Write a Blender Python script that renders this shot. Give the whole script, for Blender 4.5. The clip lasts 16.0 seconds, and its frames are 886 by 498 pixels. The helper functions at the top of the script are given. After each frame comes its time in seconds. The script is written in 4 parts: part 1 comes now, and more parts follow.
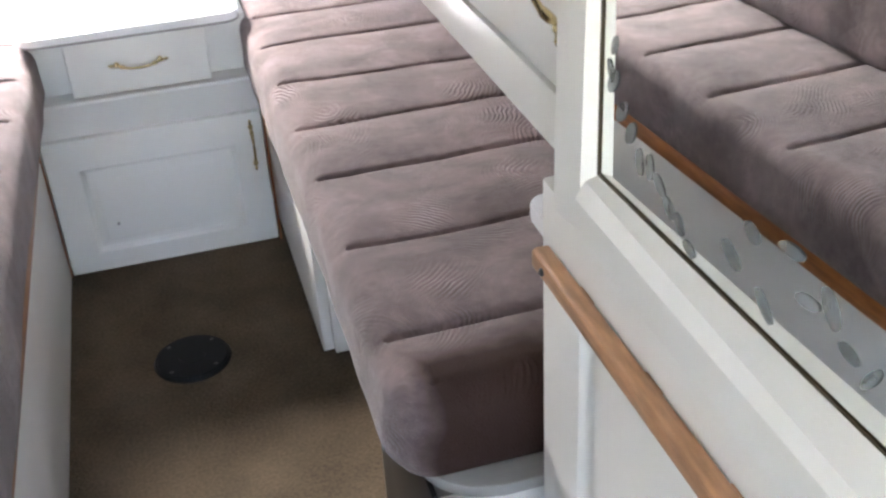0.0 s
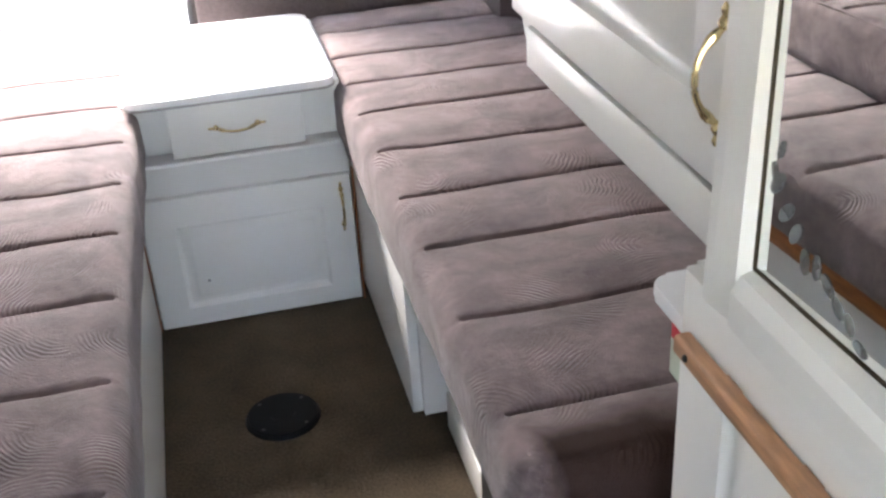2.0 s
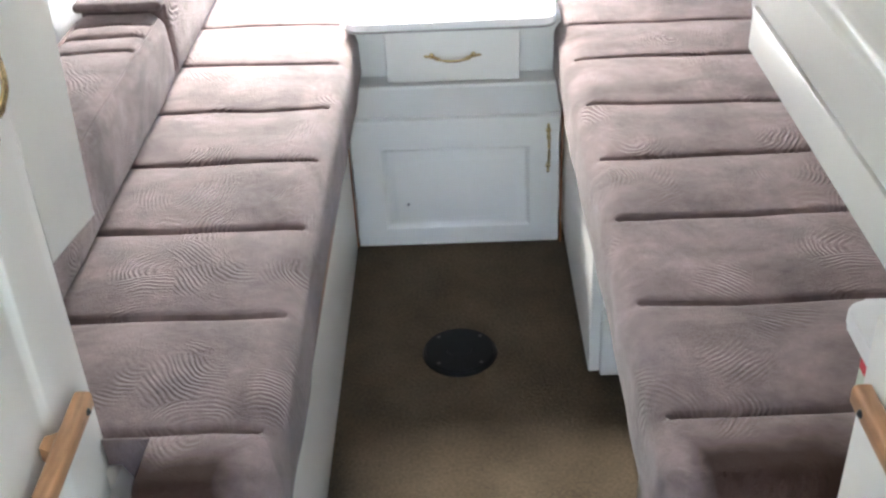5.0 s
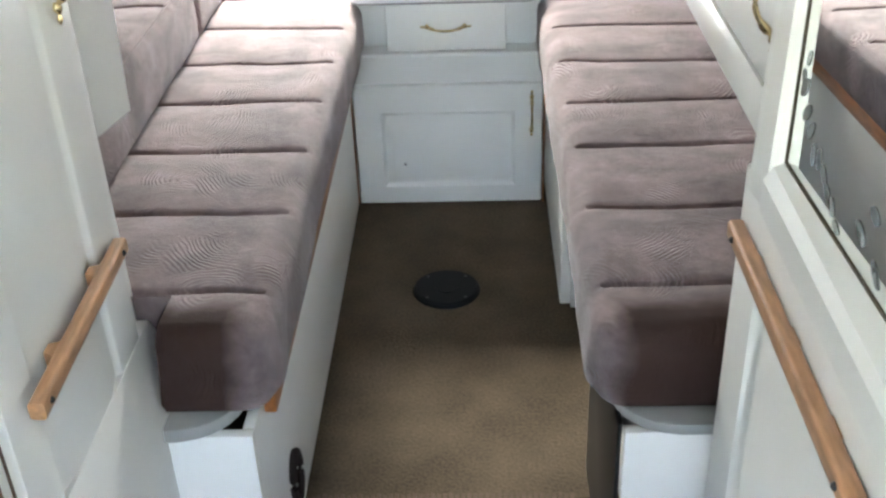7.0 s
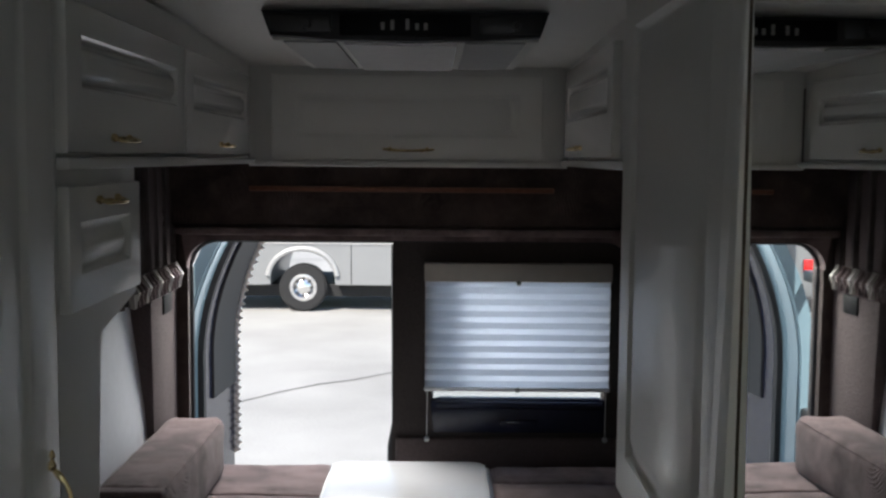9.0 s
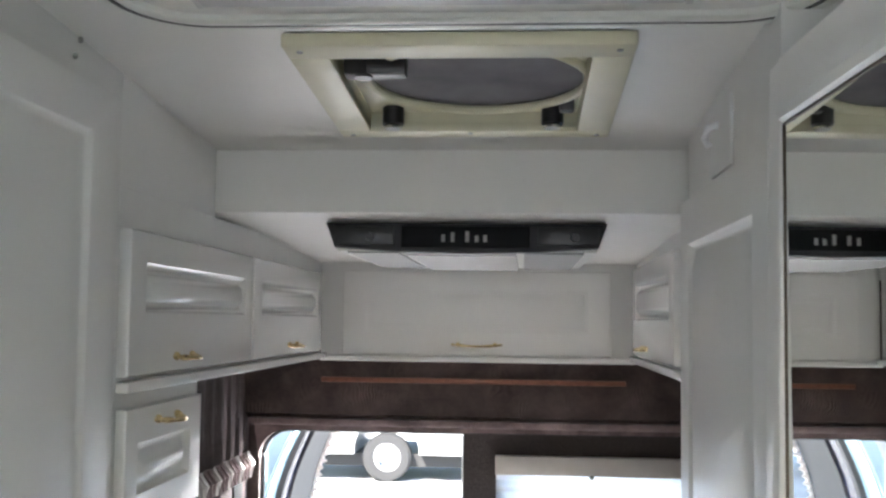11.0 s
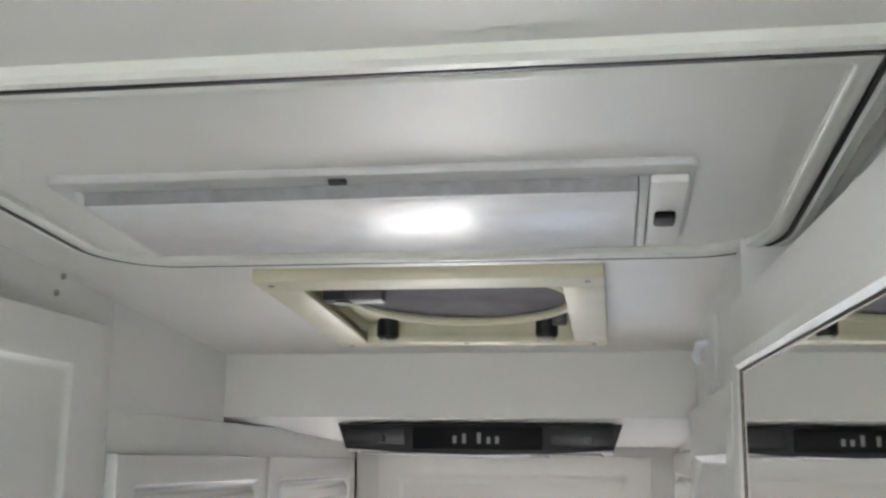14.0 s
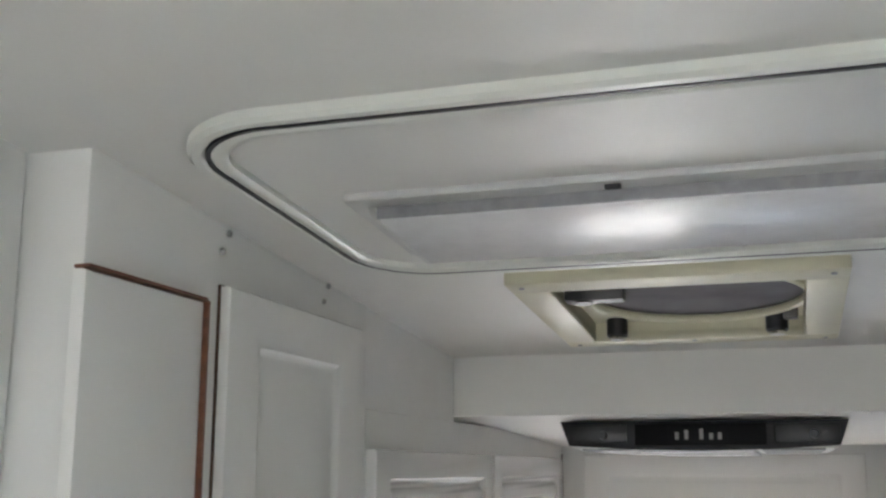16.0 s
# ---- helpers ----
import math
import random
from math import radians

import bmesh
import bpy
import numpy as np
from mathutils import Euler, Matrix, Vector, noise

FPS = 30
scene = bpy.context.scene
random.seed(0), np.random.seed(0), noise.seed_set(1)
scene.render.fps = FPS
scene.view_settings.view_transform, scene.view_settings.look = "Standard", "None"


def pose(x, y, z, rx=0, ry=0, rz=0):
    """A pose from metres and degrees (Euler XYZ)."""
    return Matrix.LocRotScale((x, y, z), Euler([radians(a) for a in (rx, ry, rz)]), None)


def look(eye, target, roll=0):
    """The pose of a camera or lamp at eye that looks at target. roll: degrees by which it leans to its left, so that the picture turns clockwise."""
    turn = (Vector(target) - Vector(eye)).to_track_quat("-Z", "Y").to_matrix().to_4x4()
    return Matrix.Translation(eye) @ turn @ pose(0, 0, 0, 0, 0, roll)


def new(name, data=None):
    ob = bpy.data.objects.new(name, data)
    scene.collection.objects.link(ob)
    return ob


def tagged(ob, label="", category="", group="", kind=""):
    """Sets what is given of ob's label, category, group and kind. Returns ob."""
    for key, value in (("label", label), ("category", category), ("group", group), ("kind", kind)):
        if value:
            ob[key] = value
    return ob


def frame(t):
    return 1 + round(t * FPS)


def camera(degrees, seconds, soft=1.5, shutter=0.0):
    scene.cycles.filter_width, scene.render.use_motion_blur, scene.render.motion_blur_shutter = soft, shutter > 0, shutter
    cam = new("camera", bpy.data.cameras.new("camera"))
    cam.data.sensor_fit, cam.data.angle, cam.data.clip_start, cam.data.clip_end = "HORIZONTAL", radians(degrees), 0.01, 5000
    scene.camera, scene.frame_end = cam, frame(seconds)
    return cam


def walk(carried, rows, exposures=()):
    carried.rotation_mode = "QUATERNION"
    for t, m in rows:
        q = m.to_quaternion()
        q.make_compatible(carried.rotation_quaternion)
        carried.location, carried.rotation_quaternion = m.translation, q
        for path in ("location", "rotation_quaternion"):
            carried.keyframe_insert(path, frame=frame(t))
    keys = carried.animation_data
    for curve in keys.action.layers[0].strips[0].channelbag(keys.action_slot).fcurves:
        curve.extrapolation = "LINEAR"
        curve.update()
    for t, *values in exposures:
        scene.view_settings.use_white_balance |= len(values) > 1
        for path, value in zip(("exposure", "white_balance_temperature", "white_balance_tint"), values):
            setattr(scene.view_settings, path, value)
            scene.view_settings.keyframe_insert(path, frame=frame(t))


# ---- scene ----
# ---- camera ----
cam = camera(45.0, 16.0, soft=2.5)
PATH = [
    (0, (0.067, -2.34, 1.34), (0.494, -0.686, 0.302), -3.5),
    (0.5, (0.013, -2.332, 1.371), (0.428, -0.625, 0.415), -3.3),
    (1, (-0.017, -2.329, 1.378), (0.4, -0.62, 0.427), -3.0),
    (1.5, (-0.022, -2.324, 1.389), (0.372, -0.616, 0.426), -3.9),
    (2, (-0.036, -2.327, 1.394), (0.335, -0.61, 0.437), -3.4),
    (2.5, (-0.052, -2.327, 1.413), (0.286, -0.608, 0.448), -3.1),
    (3, (-0.037, -2.3, 1.407), (0.231, -0.58, 0.423), -2.8),
    (3.5, (-0.021, -2.221, 1.415), (0.148, -0.526, 0.367), -2.9),
    (4, (-0.009, -2.167, 1.456), (0.055, -0.516, 0.328), -3.2),
    (6.5, (0.072, -2.53, 1.43), (-0.012, -0.813, 0.407), -2.2),
    (7, (0.084, -2.589, 1.425), (0.013, -0.882, 0.384), -2.2),
    (7.5, (0.091, -2.627, 1.436), (0.038, -0.853, 0.515), -1.8),
    (8, (0.082, -2.675, 1.481), (0.063, -0.771, 0.869), -0.3),
    (8.5, (0.064, -2.692, 1.494), (0.075, -0.723, 1.146), -0.0),
    (9, (0.074, -2.713, 1.531), (0.091, -0.72, 1.361), 0.5),
    (9.5, (0.086, -2.72, 1.569), (0.099, -0.72, 1.529), 1.0),
    (10, (0.089, -2.724, 1.59), (0.101, -0.725, 1.646), 1.2),
    (12.5, (0.212, -2.727, 1.637), (-0.209, -0.781, 1.823), -0.7),
    (13, (0.233, -2.728, 1.649), (-0.155, -0.78, 1.88), -1.0),
    (13.5, (0.27, -2.714, 1.698), (-0.071, -0.766, 1.994), -0.1),
    (14, (0.272, -2.711, 1.734), (-0.038, -0.774, 2.123), 0.6),
    (14.5, (0.237, -2.744, 1.735), (-0.106, -0.822, 2.17), 1.0),
    (15, (0.193, -2.753, 1.736), (-0.203, -0.84, 2.167), 1.0),
    (15.5, (0.174, -2.774, 1.723), (-0.301, -0.878, 2.146), 0.6),
    (16, (0.177, -2.812, 1.71), (-0.416, -0.945, 2.114), 0.1),
]
EXPOSURES = [(0, 4.5, 6850, 14), (3, 4.25, 6850, 14), (4, 4.65, 6800, 12), (7.0, 4.52, 6800, 6), (7.5, 4.5, 6750, 6), (8.0, 3.4, 6700, 8),
             (8.6, 1.8, 6650, 9), (9.2, 0.68, 6600, 9), (10.2, 2.4, 6550, 9), (12.3, 3.88, 6600, 9), (13.2, 4.1, 6600, 9), (14.2, 3.8, 6750, 9), (16, 3.5, 6750, 9)]
walk(cam, [(t, look(e, g, r)) for t, e, g, r in PATH], EXPOSURES)

# ---- world and light ----
world = bpy.data.worlds.new("sky")
scene.world = world
world.use_nodes = True
wn = world.node_tree
sky = wn.nodes.new("ShaderNodeTexSky")
sky.sky_type = "NISHITA"
sky.sun_disc = False
sky.sun_elevation = radians(48)
sky.sun_rotation = radians(-150)
wn.links.new(sky.outputs[0], wn.nodes["Background"].inputs[0])
wn.nodes["Background"].inputs[1].default_value = 0.15

sun_data = bpy.data.lights.new("sun", "SUN")
sun_data.energy, sun_data.angle, sun_data.color = 5.0, radians(0.6), (1.0, 0.95, 0.88)
sun = new("sun", sun_data)
sun.matrix_world = look((0, 0, 0), (math.sin(radians(30)) * math.cos(radians(48)), math.cos(radians(30)) * math.cos(radians(48)), -math.sin(radians(48))))


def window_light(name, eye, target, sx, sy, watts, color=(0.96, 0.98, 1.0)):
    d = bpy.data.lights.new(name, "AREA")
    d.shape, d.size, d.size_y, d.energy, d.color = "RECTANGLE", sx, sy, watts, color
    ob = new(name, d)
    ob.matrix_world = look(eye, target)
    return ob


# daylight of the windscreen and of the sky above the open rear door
window_light("windscreen_daylight", (0, -4.45, 1.25), (0, 0, 1.2), 1.3, 0.6, 0.018)
window_light("cab_window_daylight", (-0.85, -3.4, 1.22), (0.6, -2.95, 1.15), 0.85, 0.55, 0.036)
window_light("cab_window_daylight", (0.85, -3.4, 1.22), (-0.6, -2.95, 1.15), 0.85, 0.55, 0.022)
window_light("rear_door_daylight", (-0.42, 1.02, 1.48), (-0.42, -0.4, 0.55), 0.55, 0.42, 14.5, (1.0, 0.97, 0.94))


# ---- materials ----
def material(name, color, rough=0.5, metal=0.0, bump=0.0, scale=40.0, vary=0.08, spec=0.5, coat=0.0, sheen=0.0, big=3.0, trans=0.0):
    m = bpy.data.materials.new(name)
    m.use_nodes = True
    nt = m.node_tree
    b = nt.nodes["Principled BSDF"]
    co = nt.nodes.new("ShaderNodeTexCoord")
    b.inputs["Roughness"].default_value = rough
    b.inputs["Metallic"].default_value = metal
    b.inputs["Specular IOR Level"].default_value = spec
    b.inputs["Coat Weight"].default_value = coat
    b.inputs["Coat Roughness"].default_value = 0.15
    b.inputs["Sheen Weight"].default_value = sheen
    b.inputs["Transmission Weight"].default_value = trans
    fine = nt.nodes.new("ShaderNodeTexNoise")
    fine.inputs["Scale"].default_value, fine.inputs["Detail"].default_value = scale, 4
    wide = nt.nodes.new("ShaderNodeTexNoise")
    wide.inputs["Scale"].default_value, wide.inputs["Detail"].default_value = big, 3
    nt.links.new(co.outputs["Object"], fine.inputs["Vector"])
    nt.links.new(co.outputs["Object"], wide.inputs["Vector"])
    both = nt.nodes.new("ShaderNodeMath")
    both.operation = "ADD"
    nt.links.new(fine.outputs["Fac"], both.inputs[0])
    nt.links.new(wide.outputs["Fac"], both.inputs[1])
    ramp = nt.nodes.new("ShaderNodeMapRange")
    ramp.inputs["From Min"].default_value, ramp.inputs["From Max"].default_value = 0.65, 1.35
    ramp.inputs["To Min"].default_value, ramp.inputs["To Max"].default_value = 1 - vary, 1 + vary
    nt.links.new(both.outputs[0], ramp.inputs["Value"])
    mul = nt.nodes.new("ShaderNodeMix")
    mul.data_type, mul.blend_type = "RGBA", "MULTIPLY"
    mul.inputs[0].default_value = 1.0
    mul.inputs[6].default_value = (*color, 1)
    nt.links.new(ramp.outputs[0], mul.inputs[7])
    nt.links.new(mul.outputs[2], b.inputs["Base Color"])
    if bump:
        bn = nt.nodes.new("ShaderNodeBump")
        bn.inputs["Strength"].default_value, bn.inputs["Distance"].default_value = bump, 0.004
        nt.links.new(fine.outputs["Fac"], bn.inputs["Height"])
        nt.links.new(bn.outputs[0], b.inputs["Normal"])
    return m


def velour_material(name, color, dark_from=None):
    """Cut velour: brushed nap in light and dark drifts, with combed arcs pressed into the pile."""
    m = material(name, color, 0.85, vary=0.14, scale=24, big=7, sheen=0.2, spec=0.12)
    nt = m.node_tree
    b = nt.nodes["Principled BSDF"]
    b.inputs["Sheen Roughness"].default_value = 0.45

    def node(kind, **values):
        n = nt.nodes.new(kind)
        for k, v in values.items():
            n.inputs[k].default_value = v
        return n

    def maths(op, a, c):
        n = nt.nodes.new("ShaderNodeMath")
        n.operation = op
        for k, v in enumerate((a, c)):
            if isinstance(v, (int, float)):
                n.inputs[k].default_value = v
            else:
                nt.links.new(v, n.inputs[k])
        return n.outputs[0]

    def vmaths(op, a, c):
        n = nt.nodes.new("ShaderNodeVectorMath")
        n.operation = op
        for k, v in enumerate((a, c)):
            if isinstance(v, tuple):
                n.inputs[k].default_value = v
            else:
                nt.links.new(v, n.inputs[k])
        return n

    co = nt.nodes.new("ShaderNodeTexCoord").outputs["Object"]
    warp = node("ShaderNodeTexNoise", Scale=9.0, Detail=3.0)
    nt.links.new(co, warp.inputs["Vector"])
    bent = vmaths("ADD", co, vmaths("MULTIPLY", vmaths("SUBTRACT", warp.outputs["Color"], (0.5, 0.5, 0.5)).outputs[0], (0.05, 0.05, 0.05)).outputs[0]).outputs[0]
    # strokes of the hand: each patch is combed in arcs about a centre of its own
    vor = node("ShaderNodeTexVoronoi", Scale=8.5, Randomness=1.0)
    nt.links.new(bent, vor.inputs["Vector"])
    hub = vmaths("MULTIPLY", vmaths("SUBTRACT", vor.outputs["Color"], (0.5, 0.5, 0.5)).outputs[0], (0.34, 0.34, 0.0)).outputs[0]
    arm = vmaths("ADD", vmaths("SUBTRACT", bent, vor.outputs["Position"]).outputs[0], hub).outputs[0]
    wave = maths("SINE", maths("MULTIPLY", vmaths("LENGTH", arm, (0, 0, 0)).outputs["Value"], 880), 0.0)
    patch = node("ShaderNodeTexNoise", Scale=7.0, Detail=3.0)
    nt.links.new(co, patch.inputs["Vector"])
    lim = node("ShaderNodeMapRange", **{"From Min": 0.47, "From Max": 0.60})
    nt.links.new(patch.outputs["Fac"], lim.inputs["Value"])
    fade = node("ShaderNodeMapRange", **{"From Min": 0.25, "From Max": 0.62, "To Min": 1.0, "To Max": 0.0})
    nt.links.new(vor.outputs["Distance"], fade.inputs["Value"])
    comb = maths("MULTIPLY", maths("MULTIPLY", wave, lim.outputs[0]), fade.outputs[0])
    # drifts of the nap: broad clouds, patches brushed one way, fine mottling
    mp = node("ShaderNodeMapping", Scale=(7.0, 9.0, 8.0))
    nt.links.new(bent, mp.inputs["Vector"])
    drift = node("ShaderNodeTexNoise", Scale=1.0, Detail=6.0, Roughness=0.62, Distortion=0.4)
    nt.links.new(mp.outputs[0], drift.inputs["Vector"])
    spread = node("ShaderNodeMapRange", **{"From Min": 0.32, "From Max": 0.68, "To Min": 0.62, "To Max": 1.40})
    nt.links.new(drift.outputs["Fac"], spread.inputs["Value"])
    brushed = nt.nodes.new("ShaderNodeSeparateColor")
    nt.links.new(vor.outputs["Color"], brushed.inputs[0])
    lean = maths("MULTIPLY", maths("SUBTRACT", brushed.outputs[1], 0.5), maths("MULTIPLY", fade.outputs[0], 0.40))
    mott = node("ShaderNodeTexNoise", Scale=70.0, Detail=4.0)
    nt.links.new(co, mott.inputs["Vector"])
    lean = maths("ADD", lean, maths("MULTIPLY", maths("SUBTRACT", mott.outputs["Fac"], 0.5), 0.5))
    nap = maths("ADD", spread.outputs[0], lean)
    tone = maths("ADD", nap, maths("MULTIPLY", comb, 0.19))
    if dark_from is not None:
        # dark brown near end with a ragged limit
        sep = nt.nodes.new("ShaderNodeSeparateXYZ")
        nt.links.new(co, sep.inputs[0])
        ragged = maths("ADD", sep.outputs["Y"], maths("MULTIPLY", maths("SUBTRACT", patch.outputs["Fac"], 0.5), 0.14))
        ends = node("ShaderNodeMapRange", **{"From Min": dark_from - 0.03, "From Max": dark_from + 0.03, "To Min": 0.0, "To Max": 1.0})
        nt.links.new(ragged, ends.inputs["Value"])
        # the boxing along the aisle keeps the velour's own colour
        aisle = node("ShaderNodeMapRange", **{"From Min": 0.222, "From Max": 0.258, "To Min": 0.0, "To Max": 1.0})
        nt.links.new(maths("ADD", maths("ABSOLUTE", sep.outputs["X"], 0.0), maths("MULTIPLY", maths("SUBTRACT", patch.outputs["Fac"], 0.5), 0.08)), aisle.inputs["Value"])
        end_tone = node("ShaderNodeMapRange", **{"From Min": 0.0, "From Max": 1.0, "To Min": 0.06, "To Max": 1.0})
        nt.links.new(maths("MAXIMUM", ends.outputs[0], aisle.outputs[0]), end_tone.inputs["Value"])
        nt.links.new(maths("MULTIPLY", end_tone.outputs[0], 0.25), b.inputs["Sheen Weight"])
    mul = nt.nodes.new("ShaderNodeMix")
    mul.data_type, mul.blend_type = "RGBA", "MULTIPLY"
    mul.inputs[0].default_value = 1.0
    nt.links.new(b.inputs["Base Color"].links[0].from_socket, mul.inputs[6])
    nt.links.new(tone, mul.inputs[7])
    nt.links.new(mul.outputs[2], b.inputs["Base Color"])
    if dark_from is not None:
        end_mix = nt.nodes.new("ShaderNodeMix")
        end_mix.data_type = "RGBA"
        end_mix.inputs[6].default_value = (0.034, 0.017, 0.013, 1)
        nt.links.new(end_tone.outputs[0], end_mix.inputs[0])
        nt.links.new(mul.outputs[2], end_mix.inputs[7])
        nt.links.new(end_mix.outputs[2], b.inputs["Base Color"])
    grain = node("ShaderNodeTexNoise", Scale=420.0)
    nt.links.new(co, grain.inputs["Vector"])
    tot = maths("ADD", maths("MULTIPLY", comb, 0.6), maths("MULTIPLY", grain.outputs["Fac"], 0.8))
    tot = maths("ADD", tot, maths("MULTIPLY", mott.outputs["Fac"], 0.6))
    bn = node("ShaderNodeBump", Strength=0.8, Distance=0.003)
    nt.links.new(tot, bn.inputs["Height"])
    nt.links.new(bn.outputs[0], b.inputs["Normal"])
    return m


def wood_material(name, color, axis_scale=(8, 1.2, 8)):
    m = material(name, color, 0.42, vary=0.12, coat=0.15)
    nt = m.node_tree
    b = nt.nodes["Principled BSDF"]
    co = nt.nodes.new("ShaderNodeTexCoord")
    mp = nt.nodes.new("ShaderNodeMapping")
    mp.inputs["Scale"].default_value = axis_scale
    g = nt.nodes.new("ShaderNodeTexNoise")
    g.inputs["Scale"].default_value, g.inputs["Detail"].default_value = 14, 6
    nt.links.new(co.outputs["Object"], mp.inputs[0])
    nt.links.new(mp.outputs[0], g.inputs["Vector"])
    ramp = nt.nodes.new("ShaderNodeValToRGB")
    ramp.color_ramp.elements[0].position, ramp.color_ramp.elements[1].position = 0.35, 0.68
    ramp.color_ramp.elements[0].color = (*[c * 0.7 for c in color], 1)
    ramp.color_ramp.elements[1].color = (*[min(1, c * 1.2) for c in color], 1)
    nt.links.new(g.outputs["Fac"], ramp.inputs[0])
    nt.links.new(ramp.outputs[0], b.inputs["Base Color"])
    return m


def glow_material(name, color, strength):
    m = bpy.data.materials.new(name)
    m.use_nodes = True
    b = m.node_tree.nodes["Principled BSDF"]
    b.inputs["Base Color"].default_value = (*color, 1)
    b.inputs["Emission Color"].default_value = (*color, 1)
    b.inputs["Emission Strength"].default_value = strength
    return m


def blind_material(name):
    m = material(name, (0.86, 0.88, 0.92), 0.8, vary=0.03)
    nt = m.node_tree
    b = nt.nodes["Principled BSDF"]
    tr = nt.nodes.new("ShaderNodeBsdfTranslucent")
    tr.inputs["Color"].default_value = (0.56, 0.64, 0.78, 1)
    mix = nt.nodes.new("ShaderNodeMixShader")
    mix.inputs[0].default_value = 0.6
    nt.links.new(b.outputs[0], mix.inputs[1])
    nt.links.new(tr.outputs[0], mix.inputs[2])
    nt.links.new(mix.outputs[0], nt.nodes["Material Output"].inputs[0])
    return m


WHITE = material("white_laminate", (0.76, 0.76, 0.74), 0.5, vary=0.03, scale=9, big=1.6, bump=0.03)
GLOSS = material("white_moulded_door", (0.78, 0.78, 0.755), 0.40, vary=0.025, scale=6, big=1.5, coat=0.2)
LOCKERGLOSS = material("glossy_locker_door", (0.78, 0.78, 0.755), 0.2, vary=0.025, scale=6, big=1.5, coat=0.2)
CEIL = material("ceiling_lining", (0.74, 0.735, 0.70), 0.4, vary=0.03, scale=12, big=1.2, bump=0.05)
TRIM = material("white_trim", (0.72, 0.73, 0.68), 0.3, vary=0.03)
TABLE = material("white_table_laminate", (0.82, 0.83, 0.85), 0.22, vary=0.02, coat=0.3)
CREAM = material("aged_cream_plastic", (0.66, 0.63, 0.46), 0.4, vary=0.06, scale=14, big=4)
VELOUR = velour_material("mauve_velour", (0.176, 0.133, 0.133))
VELOUR_DARK_END = velour_material("dark_ended_mauve_velour", (0.176, 0.133, 0.133), -0.925)
VELOUR_DARK = velour_material("brown_velour", (0.060, 0.045, 0.042))
SEAM = material("seam_thread", (0.016, 0.008, 0.007), 0.9)
CARPET = material("beige_carpet", (0.092, 0.071, 0.049), 0.95, vary=0.40, scale=150, big=7, bump=1.0, spec=0.1)
# front floor is out of view; its dark colour cuts the sun's bounce
CABFLOOR = material("dark_cab_floor", (0.030, 0.026, 0.023), 0.95, vary=0.3, scale=120, bump=0.6, spec=0.1)
CARPET_EDGE = material("carpet_binding", (0.10, 0.07, 0.05), 0.95, vary=0.3, scale=90, bump=0.6)
WOOD = wood_material("beech_rail", (0.46, 0.245, 0.125))
ORANGE = wood_material("stained_strip", (0.34, 0.12, 0.03))
STRIPWOOD = wood_material("dark_stained_strip", (0.17, 0.062, 0.032))
BRASS = material("polished_brass", (0.74, 0.60, 0.34), 0.24, metal=1.0, vary=0.1)
BRONZE = material("dark_bronze", (0.06, 0.04, 0.02), 0.4, metal=0.3)
CHROME = material("chrome", (0.8, 0.8, 0.8), 0.14, metal=1.0)
MIRROR = material("mirror_silver", (0.88, 0.9, 0.88), 0.015, metal=1.0, vary=0.0)
ETCH = material("etched_glass", (0.27, 0.29, 0.30), 0.6, vary=0.12, scale=30)
ETCH.node_tree.nodes["Principled BSDF"].inputs["Alpha"].default_value = 0.5
SOCKET = material("worn_black_plastic", (0.005, 0.005, 0.006), 0.5, vary=0.3, spec=0.15)
LAMPBASE = material("pale_lamp_housing", (0.56, 0.56, 0.55), 0.35, vary=0.05)
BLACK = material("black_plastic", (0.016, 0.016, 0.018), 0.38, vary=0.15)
RUBBER = material("black_rubber", (0.02, 0.02, 0.023), 0.6, vary=0.15)
NAVY = material("door_panel_vinyl", (0.014, 0.018, 0.04), 0.2, vary=0.15)
DARKFAB = material("dark_door_carpet", (0.045, 0.037, 0.036), 0.95, vary=0.2, scale=120, bump=0.6)
MAUVEPANEL = material("mauve_door_carpet", (0.11, 0.085, 0.085), 0.95, vary=0.2, scale=120, bump=0.6)
GREYPANEL = material("grey_plastic", (0.30, 0.30, 0.29), 0.5, vary=0.06)
DIFFUSER = material("prismatic_diffuser", (0.80, 0.80, 0.81), 0.27, vary=0.08, scale=30, bump=0.12)
BROWNGAP = material("brown_edge_line", (0.10, 0.055, 0.035), 0.6)
RIBBED = material("ribbed_lamp_edge", (0.27, 0.27, 0.28), 0.3, vary=0.25, scale=55, bump=0.4)
BEIGE = material("beige_headrail", (0.42, 0.40, 0.37), 0.5, vary=0.05)
BLIND = blind_material("pleated_shade_cloth")
FRINGE = material("cream_fringe", (0.78, 0.70, 0.63), 0.9, vary=0.2)
RED = material("red_print", (0.6, 0.02, 0.04), 0.4)
GREEN = material("green_print", (0.50, 0.58, 0.48), 0.4)
BIN = material("white_plastic", (0.75, 0.77, 0.79), 0.35, vary=0.04)
MESHGREY = material("dusty_fan_screen", (0.060, 0.055, 0.064), 0.7, vary=0.65, scale=14, big=6)
ASPHALT = material("asphalt", (0.30, 0.297, 0.29), 0.9, vary=0.25, scale=60, big=0.6, bump=0.5)
CRACK = material("tar_line", (0.15, 0.148, 0.145), 0.9)
VANPAINT = material("pale_blue_paint", (0.17, 0.26, 0.32), 0.25, vary=0.03, coat=0.5)
RVPAINT = material("motorhome_white", (0.31, 0.31, 0.31), 0.35, vary=0.04, coat=0.3)
RVGREY = material("motorhome_grey", (0.20, 0.205, 0.21), 0.35, vary=0.04, coat=0.3)
